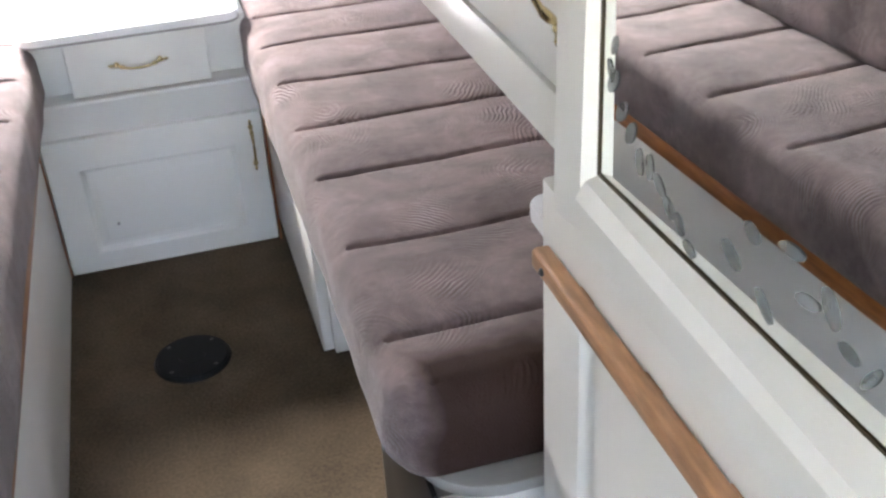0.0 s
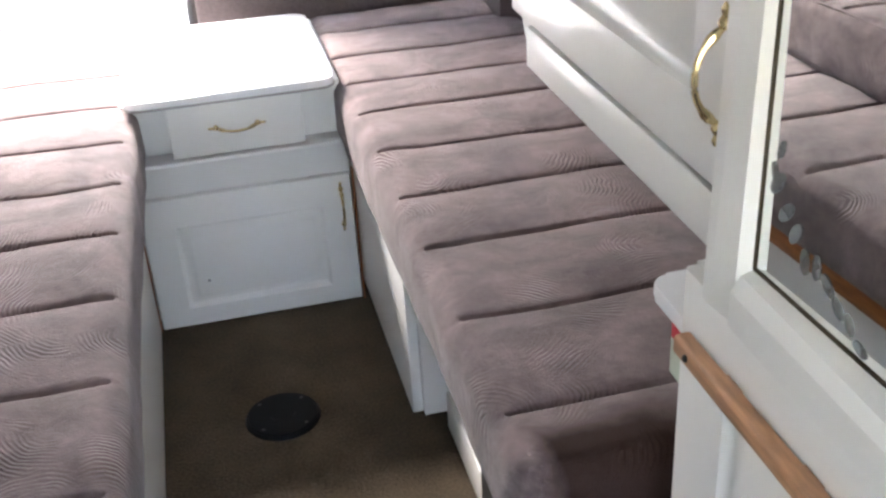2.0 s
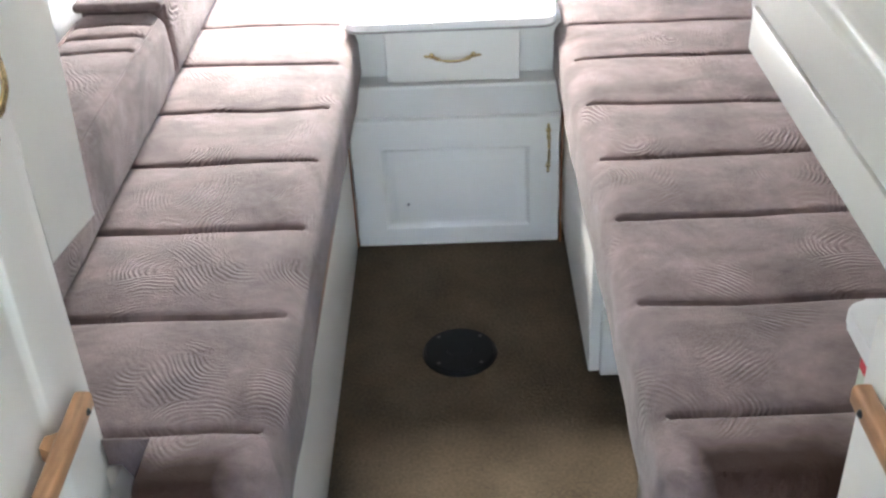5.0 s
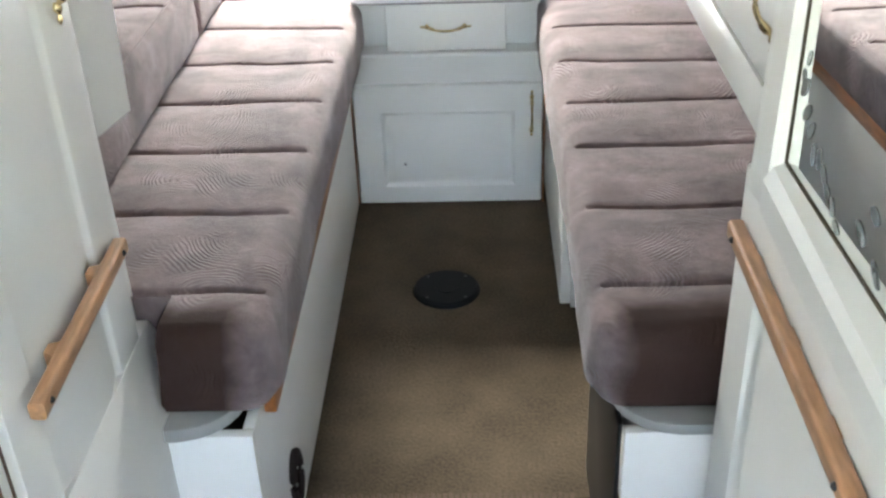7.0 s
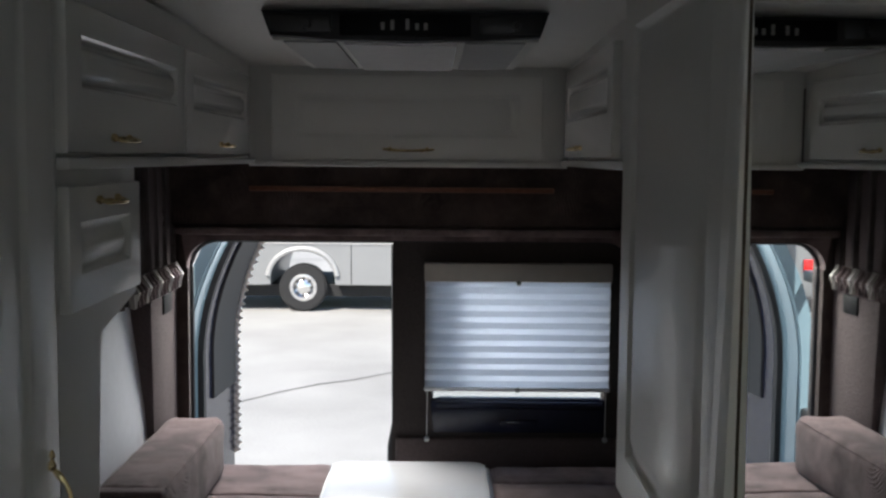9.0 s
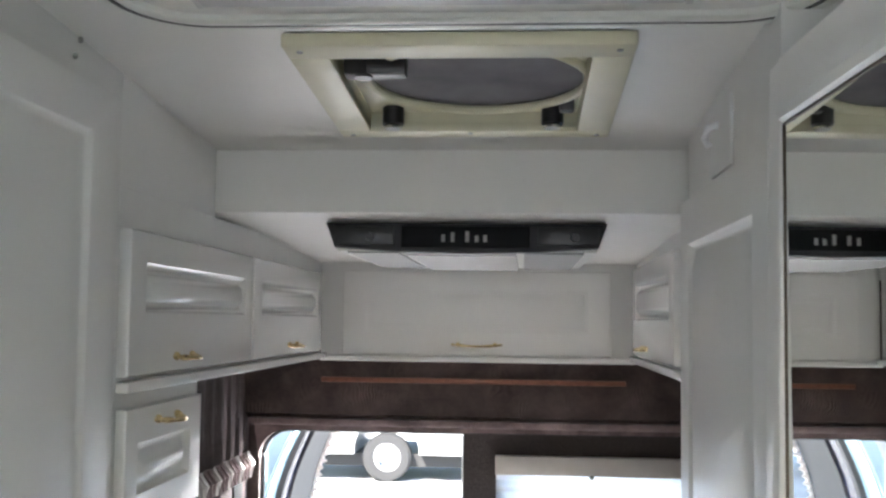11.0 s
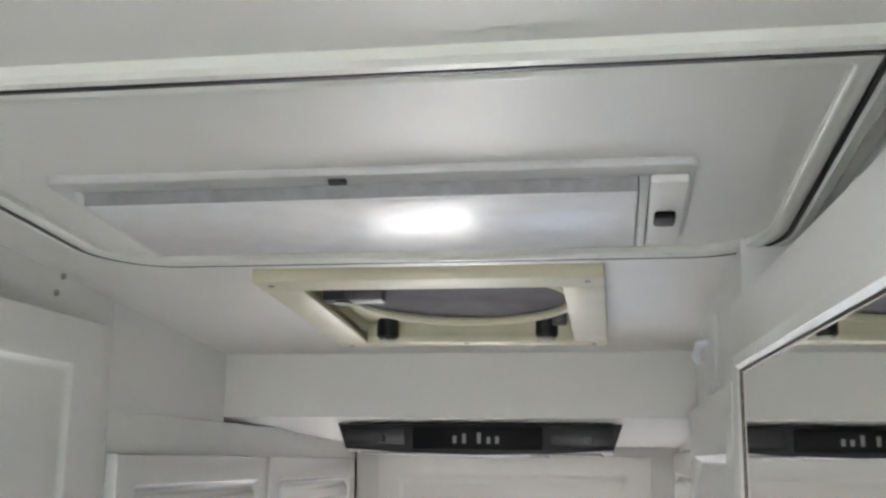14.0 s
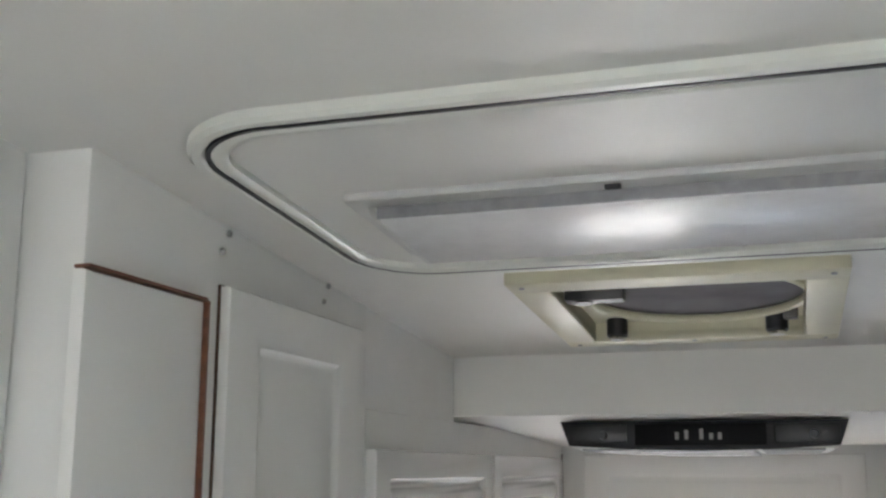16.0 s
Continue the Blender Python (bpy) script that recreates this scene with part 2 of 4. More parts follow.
TYRE = material("tyre_rubber", (0.010, 0.010, 0.011), 0.75, vary=0.2)
MAROON = material("maroon_stripe", (0.2, 0.02, 0.04), 0.35)
GLASSDARK = material("tinted_window", (0.02, 0.025, 0.03), 0.05, vary=0.05)
LAMPRED = material("red_lamp_lens", (0.6, 0.02, 0.02), 0.25)
WALLFAB = material("pale_wall_panel", (0.62, 0.64, 0.68), 0.6, vary=0.05, bump=0.1)


# ---- building helpers ----
def world_base(ob):
    v = Vector((0, 0, 0))
    while ob is not None:
        v += ob.location
        ob = ob.parent
    return v


def thing(name, label, category, at=(0, 0, 0), group="", kind=""):
    ob = new(name)
    ob.location = at
    ob.empty_display_size = 0.05
    return tagged(ob, label, category, group, kind)


def finish(bm, name, mat, smooth=True):
    bmesh.ops.recalc_face_normals(bm, faces=bm.faces[:])
    me = bpy.data.meshes.new(name)
    bm.to_mesh(me)
    bm.free()
    me.materials.append(mat)
    if smooth:
        me.polygons.foreach_set("use_smooth", [True] * len(me.polygons))
        me.set_sharp_from_angle(angle=radians(38))
    return me


def part(name, bm, mat, parent, label="", smooth=True):
    """One mesh under a thing or a part; the bmesh is given in world metres."""
    bmesh.ops.translate(bm, verts=bm.verts[:], vec=-world_base(parent))
    ob = new(name, finish(bm, name, mat, smooth))
    ob.parent = parent
    return tagged(ob, label)


def solid(name, bm, mat, label="", category="", kind="structure", smooth=True, group=""):
    return tagged(new(name, finish(bm, name, mat, smooth)), label, category, group, kind)


def box(x0, x1, y0, y1, z0, z1, bevel=0.0, seg=2, bm=None):
    own = bmesh.new()
    bmesh.ops.create_cube(own, size=1)
    bmesh.ops.scale(own, verts=own.verts[:], vec=(x1 - x0, y1 - y0, z1 - z0))
    bmesh.ops.translate(own, verts=own.verts[:], vec=((x0 + x1) / 2, (y0 + y1) / 2, (z0 + z1) / 2))
    if bevel:
        bmesh.ops.bevel(own, geom=own.edges[:], offset=bevel, segments=seg, affect="EDGES", profile=0.5)
    if bm is None:
        return own
    me = bpy.data.meshes.new("join")
    own.to_mesh(me)
    own.free()
    bm.from_mesh(me)
    bpy.data.meshes.remove(me)
    return bm


def prism(outline, axis, a, b, bevel=0.0, seg=2):
    """An outline of (u, v) points drawn out along an axis from a to b. x: (y, z); y: (x, z); z: (x, y)."""
    bm = bmesh.new()
    put = {"x": lambda u, v, d: (d, u, v), "y": lambda u, v, d: (u, d, v), "z": lambda u, v, d: (u, v, d)}[axis]
    lo = [bm.verts.new(put(u, v, a)) for u, v in outline]
    hi = [bm.verts.new(put(u, v, b)) for u, v in outline]
    n = len(outline)
    bm.faces.new(lo)
    bm.faces.new(hi[::-1])
    for i in range(n):
        bm.faces.new((lo[i], lo[(i + 1) % n], hi[(i + 1) % n], hi[i]))
    if bevel:
        ends = [e for e in bm.edges if (e.verts[0] in lo) == (e.verts[1] in lo)]
        bmesh.ops.bevel(bm, geom=ends, offset=bevel, segments=seg, affect="EDGES", profile=0.5)
    return bm


def rounded(x0, x1, y0, y1, r, n=8, corners=(1, 1, 1, 1)):
    """A rectangle's outline with rounded corners: lower left, lower right, upper right, upper left."""
    pts = []
    for (cx, cy, a0), on in zip(((x0, y0, 180), (x1, y0, 270), (x1, y1, 0), (x0, y1, 90)), corners):
        if not on:
            pts.append((cx, cy))
            continue
        ox, oy = (cx + r if cx == x0 else cx - r), (cy + r if cy == y0 else cy - r)
        for i in range(n + 1):
            a = radians(a0 + 90 * i / n)
            pts.append((ox + r * math.cos(a), oy + r * math.sin(a)))
    return pts


def tube(points, radii, seg=10, closed=False):
    bm = bmesh.new()
    pts = [Vector(p) for p in points]
    if not hasattr(radii, "__len__"):
        radii = [radii] * len(pts)
    rings = []
    for i, p in enumerate(pts):
        before = pts[i - 1] if i or closed else pts[0]
        after = pts[(i + 1) % len(pts)] if i < len(pts) - 1 or closed else pts[-1]
        d = (after - before).normalized()
        side = d.cross(Vector((0, 0, 1)))
        if side.length < 0.1:
            side = d.cross(Vector((0, 1, 0)))
        side.normalize()
        up = side.cross(d)
        rings.append([bm.verts.new(p + radii[i] * (math.cos(2 * math.pi * k / seg) * side + math.sin(2 * math.pi * k / seg) * up)) for k in range(seg)])
    for i in range(len(rings) - (0 if closed else 1)):
        a, b = rings[i], rings[(i + 1) % len(rings)]
        for k in range(seg):
            bm.faces.new((a[k], a[(k + 1) % seg], b[(k + 1) % seg], b[k]))
    if not closed:
        bm.faces.new(rings[0][::-1])
        bm.faces.new(rings[-1])
    return bm


def cylinder(cx, cy, z0, z1, r, seg=32, bevel=0.0, top=None):
    bm = bmesh.new()
    bmesh.ops.create_cone(bm, cap_ends=True, segments=seg, radius1=r, radius2=r if top is None else top, depth=z1 - z0)
    bmesh.ops.translate(bm, verts=bm.verts[:], vec=(cx, cy, (z0 + z1) / 2))
    if bevel:
        rim = [e for e in bm.edges if abs(e.verts[0].co.z - e.verts[1].co.z) < 1e-6]
        bmesh.ops.bevel(bm, geom=rim, offset=bevel, segments=2, affect="EDGES")
    return bm


# a face's own axes: u along it, v up, d out of it
FACES = {
    "+x": lambda u, v, d, at: (at + d, u, v),
    "-x": lambda u, v, d, at: (at - d, u, v),
    "-y": lambda u, v, d, at: (u, at - d, v),
    "-z": lambda u, v, d, at: (u, v, at - d),
}


def door_bm(face, at, u0, u1, v0, v1, th=0.018, margins=(0.06, 0.06, 0.06, 0.06), field=0.035, plain=False, relief=1.0):
    """A moulded cabinet door with a sunk groove round a raised field. margins: low u, high u, low v, high v."""
    bm = bmesh.new()
    put = FACES[face]
    loops = [(0, 0, 0, 0, 0.0), (0, 0, 0, 0, th - 0.004), (0.0015,) * 4 + (th - 0.0012,), (0.005,) * 4 + (th,)]
    if not plain:
        for extra, d in ((0, 0), (0.003, -0.003), (0.008, -0.0105), (0.011, -0.0115), (0.014, -0.0115), (field, -0.0015), (field + 0.004, 0.0)):
            loops.append(tuple(m + extra for m in margins) + (th + d * relief,))
    rings = []
    for a, b, c, e, d in loops:
        rings.append([bm.verts.new(put(u, v, d, at)) for u, v in ((u0 + a, v0 + c), (u1 - b, v0 + c), (u1 - b, v1 - e), (u0 + a, v1 - e))])
    for p, q in zip(rings, rings[1:]):
        for k in range(4):
            bm.faces.new((p[k], p[(k + 1) % 4], q[(k + 1) % 4], q[k]))
    bm.faces.new(rings[-1])
    bm.faces.new(rings[0][::-1])
    return bm


def pull(parent, face, at, u, v, length, vertical, name="handle"):
    """A bowed brass pull with turned ends and finials, on a door's face."""
    put = FACES[face]
    n = 25
    pts, rad = [], []
    for i in range(n):
        s = -1 + 2 * i / (n - 1)
        bow = 0.024 * max(0.0, 1 - (abs(s) / 0.68) ** 2.4) + 0.004
        along = s * length / 2
        pts.append(put(u, v + along, bow, at) if vertical else put(u + along, v - 0.004 * (1 - s * s), bow, at))
        a = abs(s)
        rad.append(0.0042 if a < 0.45 else 0.0062 if a < 0.62 else 0.0036 if a < 0.7 else 0.0068 if a < 0.8 else 0.003 if a < 0.86 else 0.005 if a < 0.94 else 0.0018)
    bm = tube(pts, [0.8 * r for r in rad], 8)
    ob = part(name, bm, BRASS, parent, "bowed polished brass pull")
    for s in (-0.72, 0.72):
        c = put(u, v + s * length / 2, 0.003, at) if vertical else put(u + s * length / 2, v, 0.003, at)
        b2 = bmesh.new()
        bmesh.ops.create_uvsphere(b2, u_segments=10, v_segments=6, radius=0.0066)
        bmesh.ops.translate(b2, verts=b2.verts[:], vec=c)
        part("rosette", b2, BRASS, ob)
    return ob


# ---- setting: the van's shell ----
XL, XR = -0.431, 0.436          # carcass faces of the tall cabinets; doors stand proud of them
REAR = 0.66                    # rear door opening
def ceil_z(y):
    return 1.924 + 0.07 * (-0.814 - y)

solid("floor", box(-0.9, 0.9, -1.14, 0.70, -0.06, 0.0), CARPET, "worn beige carpet on the sunken aisle floor", "floor")
solid("floor_front", box(-0.9, 0.9, -4.6, -1.145, -0.06, -0.012), CABFLOOR, "unseen front floor of the van, dark to cut sun bounce", "floor")
fringe = bmesh.new()
for i in range(44):
    x = -0.24 + 0.0112 * i
    box(x, x + 0.007, -1.165, -1.135, -0.008, 0.006 + 0.002 * (i % 3), bm=fringe)
solid("carpet_binding", fringe, CARPET_EDGE, "dark stitched binding along the carpet's edge", "carpet edge", smooth=False)

side = bmesh.new()
for y0, y1, z0, z1 in ((-4.6, -3.85, -0.06, 2.1), (-2.95, 0.70, -0.06, 2.1), (-3.85, -2.95, -0.06, 0.92), (-3.85, -2.95, 1.52, 2.1)):
    box(-0.92, -0.86, y0, y1, z0, z1, bm=side)
solid("wall_left", side, WHITE, "pale van side wall with the cab window", "wall", smooth=False)
side = bmesh.new()
for y0, y1, z0, z1 in ((-4.6, -3.85, -0.06, 2.1), (-2.95, 0.70, -0.06, 2.1), (-3.85, -2.95, -0.06, 0.92), (-3.85, -2.95, 1.52, 2.1)):
    box(0.86, 0.92, y0, y1, z0, z1, bm=side)
solid("wall_right", side, WHITE, "pale van side wall with the cab window", "wall", smooth=False)
front = bmesh.new()
for b in ((-0.86, 0.86, -0.06, 0.95), (-0.86, 0.86, 1.6, 2.2), (-0.86, -0.68, 0.95, 1.6), (0.68, 0.86, 0.95, 1.6)):
    box(b[0], b[1], -4.6, -4.5, b[2], b[3], bm=front)
solid("wall_front", front, GREYPANEL, "cab front below and round the windscreen", "wall", smooth=False)

# ceiling in two slopes, and the roof's underside
lining = bmesh.new()
for x0, x1, y0, y1 in ((-0.86, -0.125, -4.6, -0.80), (0.219, 0.86, -4.6, -0.80), (-0.125, 0.219, -4.6, -1.411), (-0.125, 0.219, -1.025, -0.80)):
    slab = prism([(y0, ceil_z(y0)), (y1, ceil_z(y1)), (y1, 2.2), (y0, 2.4)], "x", x0, x1)
    tmp = bpy.data.meshes.new("join")
    slab.to_mesh(tmp)
    slab.free()
    lining.from_mesh(tmp)
    bpy.data.meshes.remove(tmp)
solid("ceiling", lining, CEIL, "smooth off-white ceiling lining", "ceiling")
solid("roof_rear", box(-0.86, 0.86, -0.79, 0.70, 1.93, 2.15), CEIL, "roof above the rear storage", "roof")

# bulkhead box across the rear half
soffit = prism([(-0.815, 1.81), (0.70, 1.757), (0.70, 1.926), (-0.815, 1.926)], "x", -0.86, 0.86)
solid("ceiling_bulkhead", soffit, CEIL, "off-white lowered bulkhead across the ceiling", "bulkhead")

# rear door surround
sur = bmesh.new()
OPL, OPR, OPT, OPB = -0.70, 0.70, 1.27, 0.40
box(-0.92, OPL, REAR - 0.02, REAR + 0.06, -0.3, 2.1, bm=sur)
box(OPR, 0.92, REAR - 0.02, REAR + 0.06, -0.3, 2.1, bm=sur)
box(OPL, OPR, REAR - 0.02, REAR + 0.06, OPT + 0.03, 2.1, bm=sur)
box(OPL, OPR, REAR - 0.02, REAR + 0.06, -0.3, OPB, bm=sur)
solid("wall_rear", sur, VELOUR_DARK, "brown velour round the rear door opening", "wall", smooth=False)
arch = [(OPL - 0.02, OPT + 0.05)]
for i in range(9):
    a = radians(180 - 90 * i / 8)
    arch.append((OPL + 0.09 + 0.09 * math.cos(a), OPT - 0.09 + 0.09 * math.sin(a)))
for i in range(9):
    a = radians(90 - 90 * i / 8)
    arch.append((OPR - 0.09 + 0.09 * math.cos(a), OPT - 0.09 + 0.09 * math.sin(a)))
arch.append((OPR + 0.02, OPT + 0.05))
solid("door_header", prism(arch, "y", REAR - 0.035, REAR + 0.03), VELOUR, "mauve velour strip over the rear opening", "trim")
seal = tube([(OPL, REAR + 0.02, z) for z in (0.40, 0.7, 1.0, OPT - 0.09)] + [(x, REAR + 0.02, z) for x, z in arch[2:-2]] + [(OPR, REAR + 0.02, z) for z in (1.0, 0.7, 0.4)], 0.011, 8)
solid("door_seal", seal, RUBBER, "black rubber weather seal round the rear opening", "seal")
solid("rear_sill", box(-0.70, 0.70, REAR - 0.03, REAR + 0.10, 0.37, 0.405, 0.006), GREYPANEL, "grey sill below the rear doors", "sill")

# slanted velour valance with a wooden strip
valance = prism([(0.56, 1.53), (0.64, 1.53), (0.64, 1.31), (0.585, 1.31), (0.57, 1.325)], "x", -0.86, 0.86)
vl = thing("valance", "dark brown velour valance above the rear doors", "valance", (0, 0.57, 1.31))
part("cloth", valance, VELOUR_DARK, vl)
part("wood_strip", box(-0.49, 0.44, 0.545, 0.562, 1.425, 1.441, 0.004), STRIPWOOD, vl, "thin dark stained wooden strip")
part("edge_trim", box(-0.72, 0.72, 0.562, 0.60, 1.29, 1.312, 0.006), VELOUR, vl, "mauve velour piping")

# ---- outside ----
GZ = -0.95
solid("ground", box(-300, 300, -80, 400, GZ - 0.3, GZ), ASPHALT, "sunlit grey asphalt of a parking lot", "ground", smooth=False)
tar = bmesh.new()
for i in range(14):
    x = -3.2 + 0.4 * i
    y = 6.6 + 0.42 * i + 0.1 * math.sin(i * 1.7)
    nx, ny = x + 0.42, y + 0.42 + 0.1 * (math.sin((i + 1) * 1.7) - math.sin(i * 1.7))
    vs = [tar.verts.new(p) for p in ((x, y, GZ + 0.004), (nx, ny, GZ + 0.004), (nx, ny + 0.07, GZ + 0.004), (x, y + 0.07, GZ + 0.004))]
    tar.faces.new(vs)
solid("tar_seam", tar, CRACK, "dark sealed crack across the asphalt", "crack", smooth=False)


# ---- benches ----
SEAMS_LEFT = (-1.283, -1.048, -0.815, -0.590, -0.375, -0.155, 0.068, 0.290)
SEAMS_RIGHT = (-1.277, -1.050, -0.820, -0.620, -0.410, -0.192, 0.005, 0.210, 0.415)


def cushion_bm(x0, x1, y0, y1, z0, z1, seams, edge, r=0.035, seed=0.0, depth=0.016, plan=0.0, notch=None):
    """A long upholstered pad. x0 is the aisle side; seams run across from edge metres behind it. Rounded all round, slightly rumpled."""
    sgn = 1 if x1 > x0 else -1
    wide = abs(x1 - x0)
    prof = [(0.012, z0), (0.0, z0 + 0.02)]
    prof += [(0.0, z0 + (z1 - r - z0) * f) for f in (0.4, 0.7, 1.0)]
    prof += [(r - r * math.cos(radians(a)), z1 - r + r * math.sin(radians(a))) for a in (22, 45, 68, 90)]
    prof += [(r + (wide - 2 * r) * f, z1) for f in (0.015, 0.03, 0.045, 0.06, 0.09, 0.15, 0.25, 0.4, 0.55, 0.7, 0.85, 1.0)]
    prof += [(wide - r + r * math.sin(radians(a)), z1 - r + r * math.cos(radians(a))) for a in (30, 60, 90)]
    prof += [(wide, z0 + 0.02), (wide - 0.012, z0)]
    ys = set()
    y = y0 + r
    while y < y1 - r:
        ys.add(round(y, 4))
        y += 0.016
    for s in seams:
        for o in (-0.02, -0.012, -0.007, -0.003, 0, 0.003, 0.007, 0.012, 0.02):
            if y0 + r < s + o < y1 - r:
                ys.add(round(s + o, 4))
    for a in (0, 20, 40, 60, 80):
        ys.add(round(y0 + r - r * math.cos(radians(a)), 4))
        ys.add(round(y1 - r + r * math.cos(radians(a)), 4))
    ys = sorted(ys)
    bm = bmesh.new()
    rings = []
    for y in ys:
        e = min(y - y0, y1 - y)
        inset = 0.0 if e >= r else r - math.sqrt(max(0.0, r * r - (r - e) ** 2))
        if y - y0 < plan:
            inset = plan - math.sqrt(plan * plan - (plan - (y - y0)) ** 2)
        drop = 0.0 if e >= r else r - math.sqrt(max(0.0, r * r - (r - e) ** 2))
        near = min((abs(y - s) for s in seams), default=9)
        ring = []
        for dx, z in prof:
            f = max(0.0, min(1.0, (z - z0) / (z1 - z0)))
            px = inset + dx * (wide - 2 * inset) / wide
            if notch and y < y0 + notch[0]:
                px = min(px, notch[1] - 0.01 * f)
            pz = z0 + (z - z0) * (1 - drop / (z1 - z0) * (1 if f > 0.5 else 0)) + (drop * 0.4 if f < 0.1 else 0)
            top = max(0.0, min(1.0, (z - (z1 - r)) / r)) if wide - dx > 0.0 else 0.0
            into = max(0.0, min(1.0, (dx - edge + 0.015) / 0.02))
            pz -= top * into * depth * math.exp(-(near / 0.0048) ** 2)
            pz += top * into * 0.006 * min(1.0, near / 0.06)
            n = noise.noise(Vector((dx * 5 + seed, y * 4, 0))) * 0.006 + noise.noise(Vector((dx * 14 + seed, y * 17, 3))) * 0.0028
            pz += n * top
            if dx < r:
                px += (1 - top) * (noise.noise(Vector((seed, y * 9, z * 12))) * 0.005 + noise.noise(Vector((seed, y * 3, z * 2))) * 0.006) * (1 if f > 0.05 else 0)
            ring.append(bm.verts.new((x0 + sgn * px, y, pz)))
        rings.append(ring)
    n = len(prof)
    for a, b in zip(rings, rings[1:]):
        for k in range(n):
            bm.faces.new((a[k], a[(k + 1) % n], b[(k + 1) % n], b[k]))
    bm.faces.new(rings[0])
    bm.faces.new(rings[-1][::-1])
    return bm


def bench_pad(x0, x1, y0, y1, z0, z1, label, seed, seams, notch=None):
    pad = thing("bench_mattress", label, "mattress", ((x0 + x1) / 2, (y0 + y1) / 2, z0), "bench mattresses")
    part("pad", cushion_bm(x0, x1, y0, y1, z0, z1, seams, 0.035, seed=seed, plan=0.065, notch=notch), VELOUR_DARK_END, pad)
    sgn = 1 if x1 > x0 else -1
    for s in seams:
        pts = []
        for i in range(15):
            f = i / 14
            x = x0 + sgn * (0.04 + (abs(x1 - x0) - 0.09) * f)
            pts.append((x, s + 0.003 * math.sin(9 * f + seed + s * 20), z1 - 0.0135 + 0.004 * noise.noise(Vector((f * 3, s, seed)))))
        part("seam", tube(pts, 0.0032, 6), SEAM, pad)
    return pad


TOP = 0.562
bench_pad(-0.212, -0.80, -1.405, 0.60, 0.425, TOP, "mauve velour bench mattress with stitched cross channels", 1.3, SEAMS_LEFT, (0.115, 0.168))
bench_pad(0.236, 0.80, -1.405, 0.60, 0.425, TOP, "mauve velour bench mattress, darker, beside the wardrobe", 7.9, SEAMS_RIGHT)


def bench_base(side):
    s = side
    b = thing("storage_bench", "white laminate bench box with a rounded plywood board" if s > 0 else "white laminate bench box with a stained wooden edge strip", "bench", (s * 0.4, -0.6, 0), "benches")
    if s < 0:
        part("side_panel", box(-0.268, -0.25, -1.40, 0.60, 0, 0.40, 0.002), WHITE, b)
        part("edge_strip", box(-0.246, -0.226, -1.35, -0.02, 0.385, 0.424, 0.004), ORANGE, b, "orange stained wooden strip")
        part("end_panel", box(-0.86, -0.25, -1.42, -1.402, 0, 0.40, 0.002), WHITE, b)
    else:
        part("side_panel", box(0.262, 0.285, -0.56, 0.60, 0.035, 0.41, 0.003), WHITE, b)
        part("box_end", box(0.285, 0.80, -0.575, -0.557, 0.035, 0.41, 0.002), WHITE, b)
        part("plinth", box(0.33, 0.345, -1.40, -0.58, 0, 0.09, 0.002), WHITE, b)
        # Black sheets stand in for the shade in the open space under the bench.
        part("shade_backing", box(0.36, 0.375, -1.40, -0.58, 0, 0.41, 0.002), BLACK, b, "black sheet for the shaded opening below the bench")
        part("shade_sheet", box(0.277, 0.284, -1.40, -1.06, 0, 0.40, 0.001), BLACK, b, "black sheet for the shade along the open bench side")
        part("end_panel", box(0.285, 0.86, -1.42, -1.402, 0, 0.40, 0.002), WHITE, b)
    r = rounded(min(s * 0.27, s * 0.80), max(s * 0.27, s * 0.80), -1.432, 0.60, 0.09, corners=(s > 0, s < 0, 0, 0))
    part("board", prism(r, "z", 0.406 if s > 0 else 0.401, 0.424, 0.003), GREYPANEL, b, "grey painted plywood mattress board with rounded corner")
    return b


bench_base(-1)
bench_base(1)

# back bolsters along the left bench
def bolster(y0, y1, z1, lean, label, seed, seams):
    t = thing("bolster", label, "cushion", (-0.64, (y0 + y1) / 2, TOP), "back cushions")
    bm = cushion_bm(-0.555, -0.735, y0, y1, TOP + 0.001, z1, seams, 0.02, r=0.028, seed=seed, depth=0.01)
    part("cover", bm, VELOUR, t)
    for x in (-0.566, -0.724):
        part("piping", tube([(x, y0 + 0.03 + (y1 - y0 - 0.06) * k / 12, z1 - 0.004 + 0.0015 * math.sin(2.1 * k + seed)) for k in range(13)], 0.0035, 6), VELOUR, t)
    for y in seams:
        part("pleat_seam", tube([(-0.575 - 0.0145 * k, y, z1 - 0.009 + 0.003 * math.sin(k)) for k in range(10)], 0.003, 6), SEAM, t)
    return t


bolster(-0.225, 0.50, 0.735, 0, "mauve velour back bolster lying along the bench", 3.1, [])
bolster(-1.33, -0.232, 0.715, 0, "mauve velour back bolster with pleated top", 5.7, [-0.30, -0.36, -0.43, -0.8, -1.1])
fl = thing("bolster_flap", "folded mauve velour edge between the two bolsters", "cushion", (-0.64, -0.23, 0.73))
part("fold", box(-0.735, -0.56, -0.25, -0.205, 0.729, 0.748, 0.008, 3), VELOUR, fl)
bpy.data.objects["bolster_flap"].location = (-0.64, -0.23, 0.722)

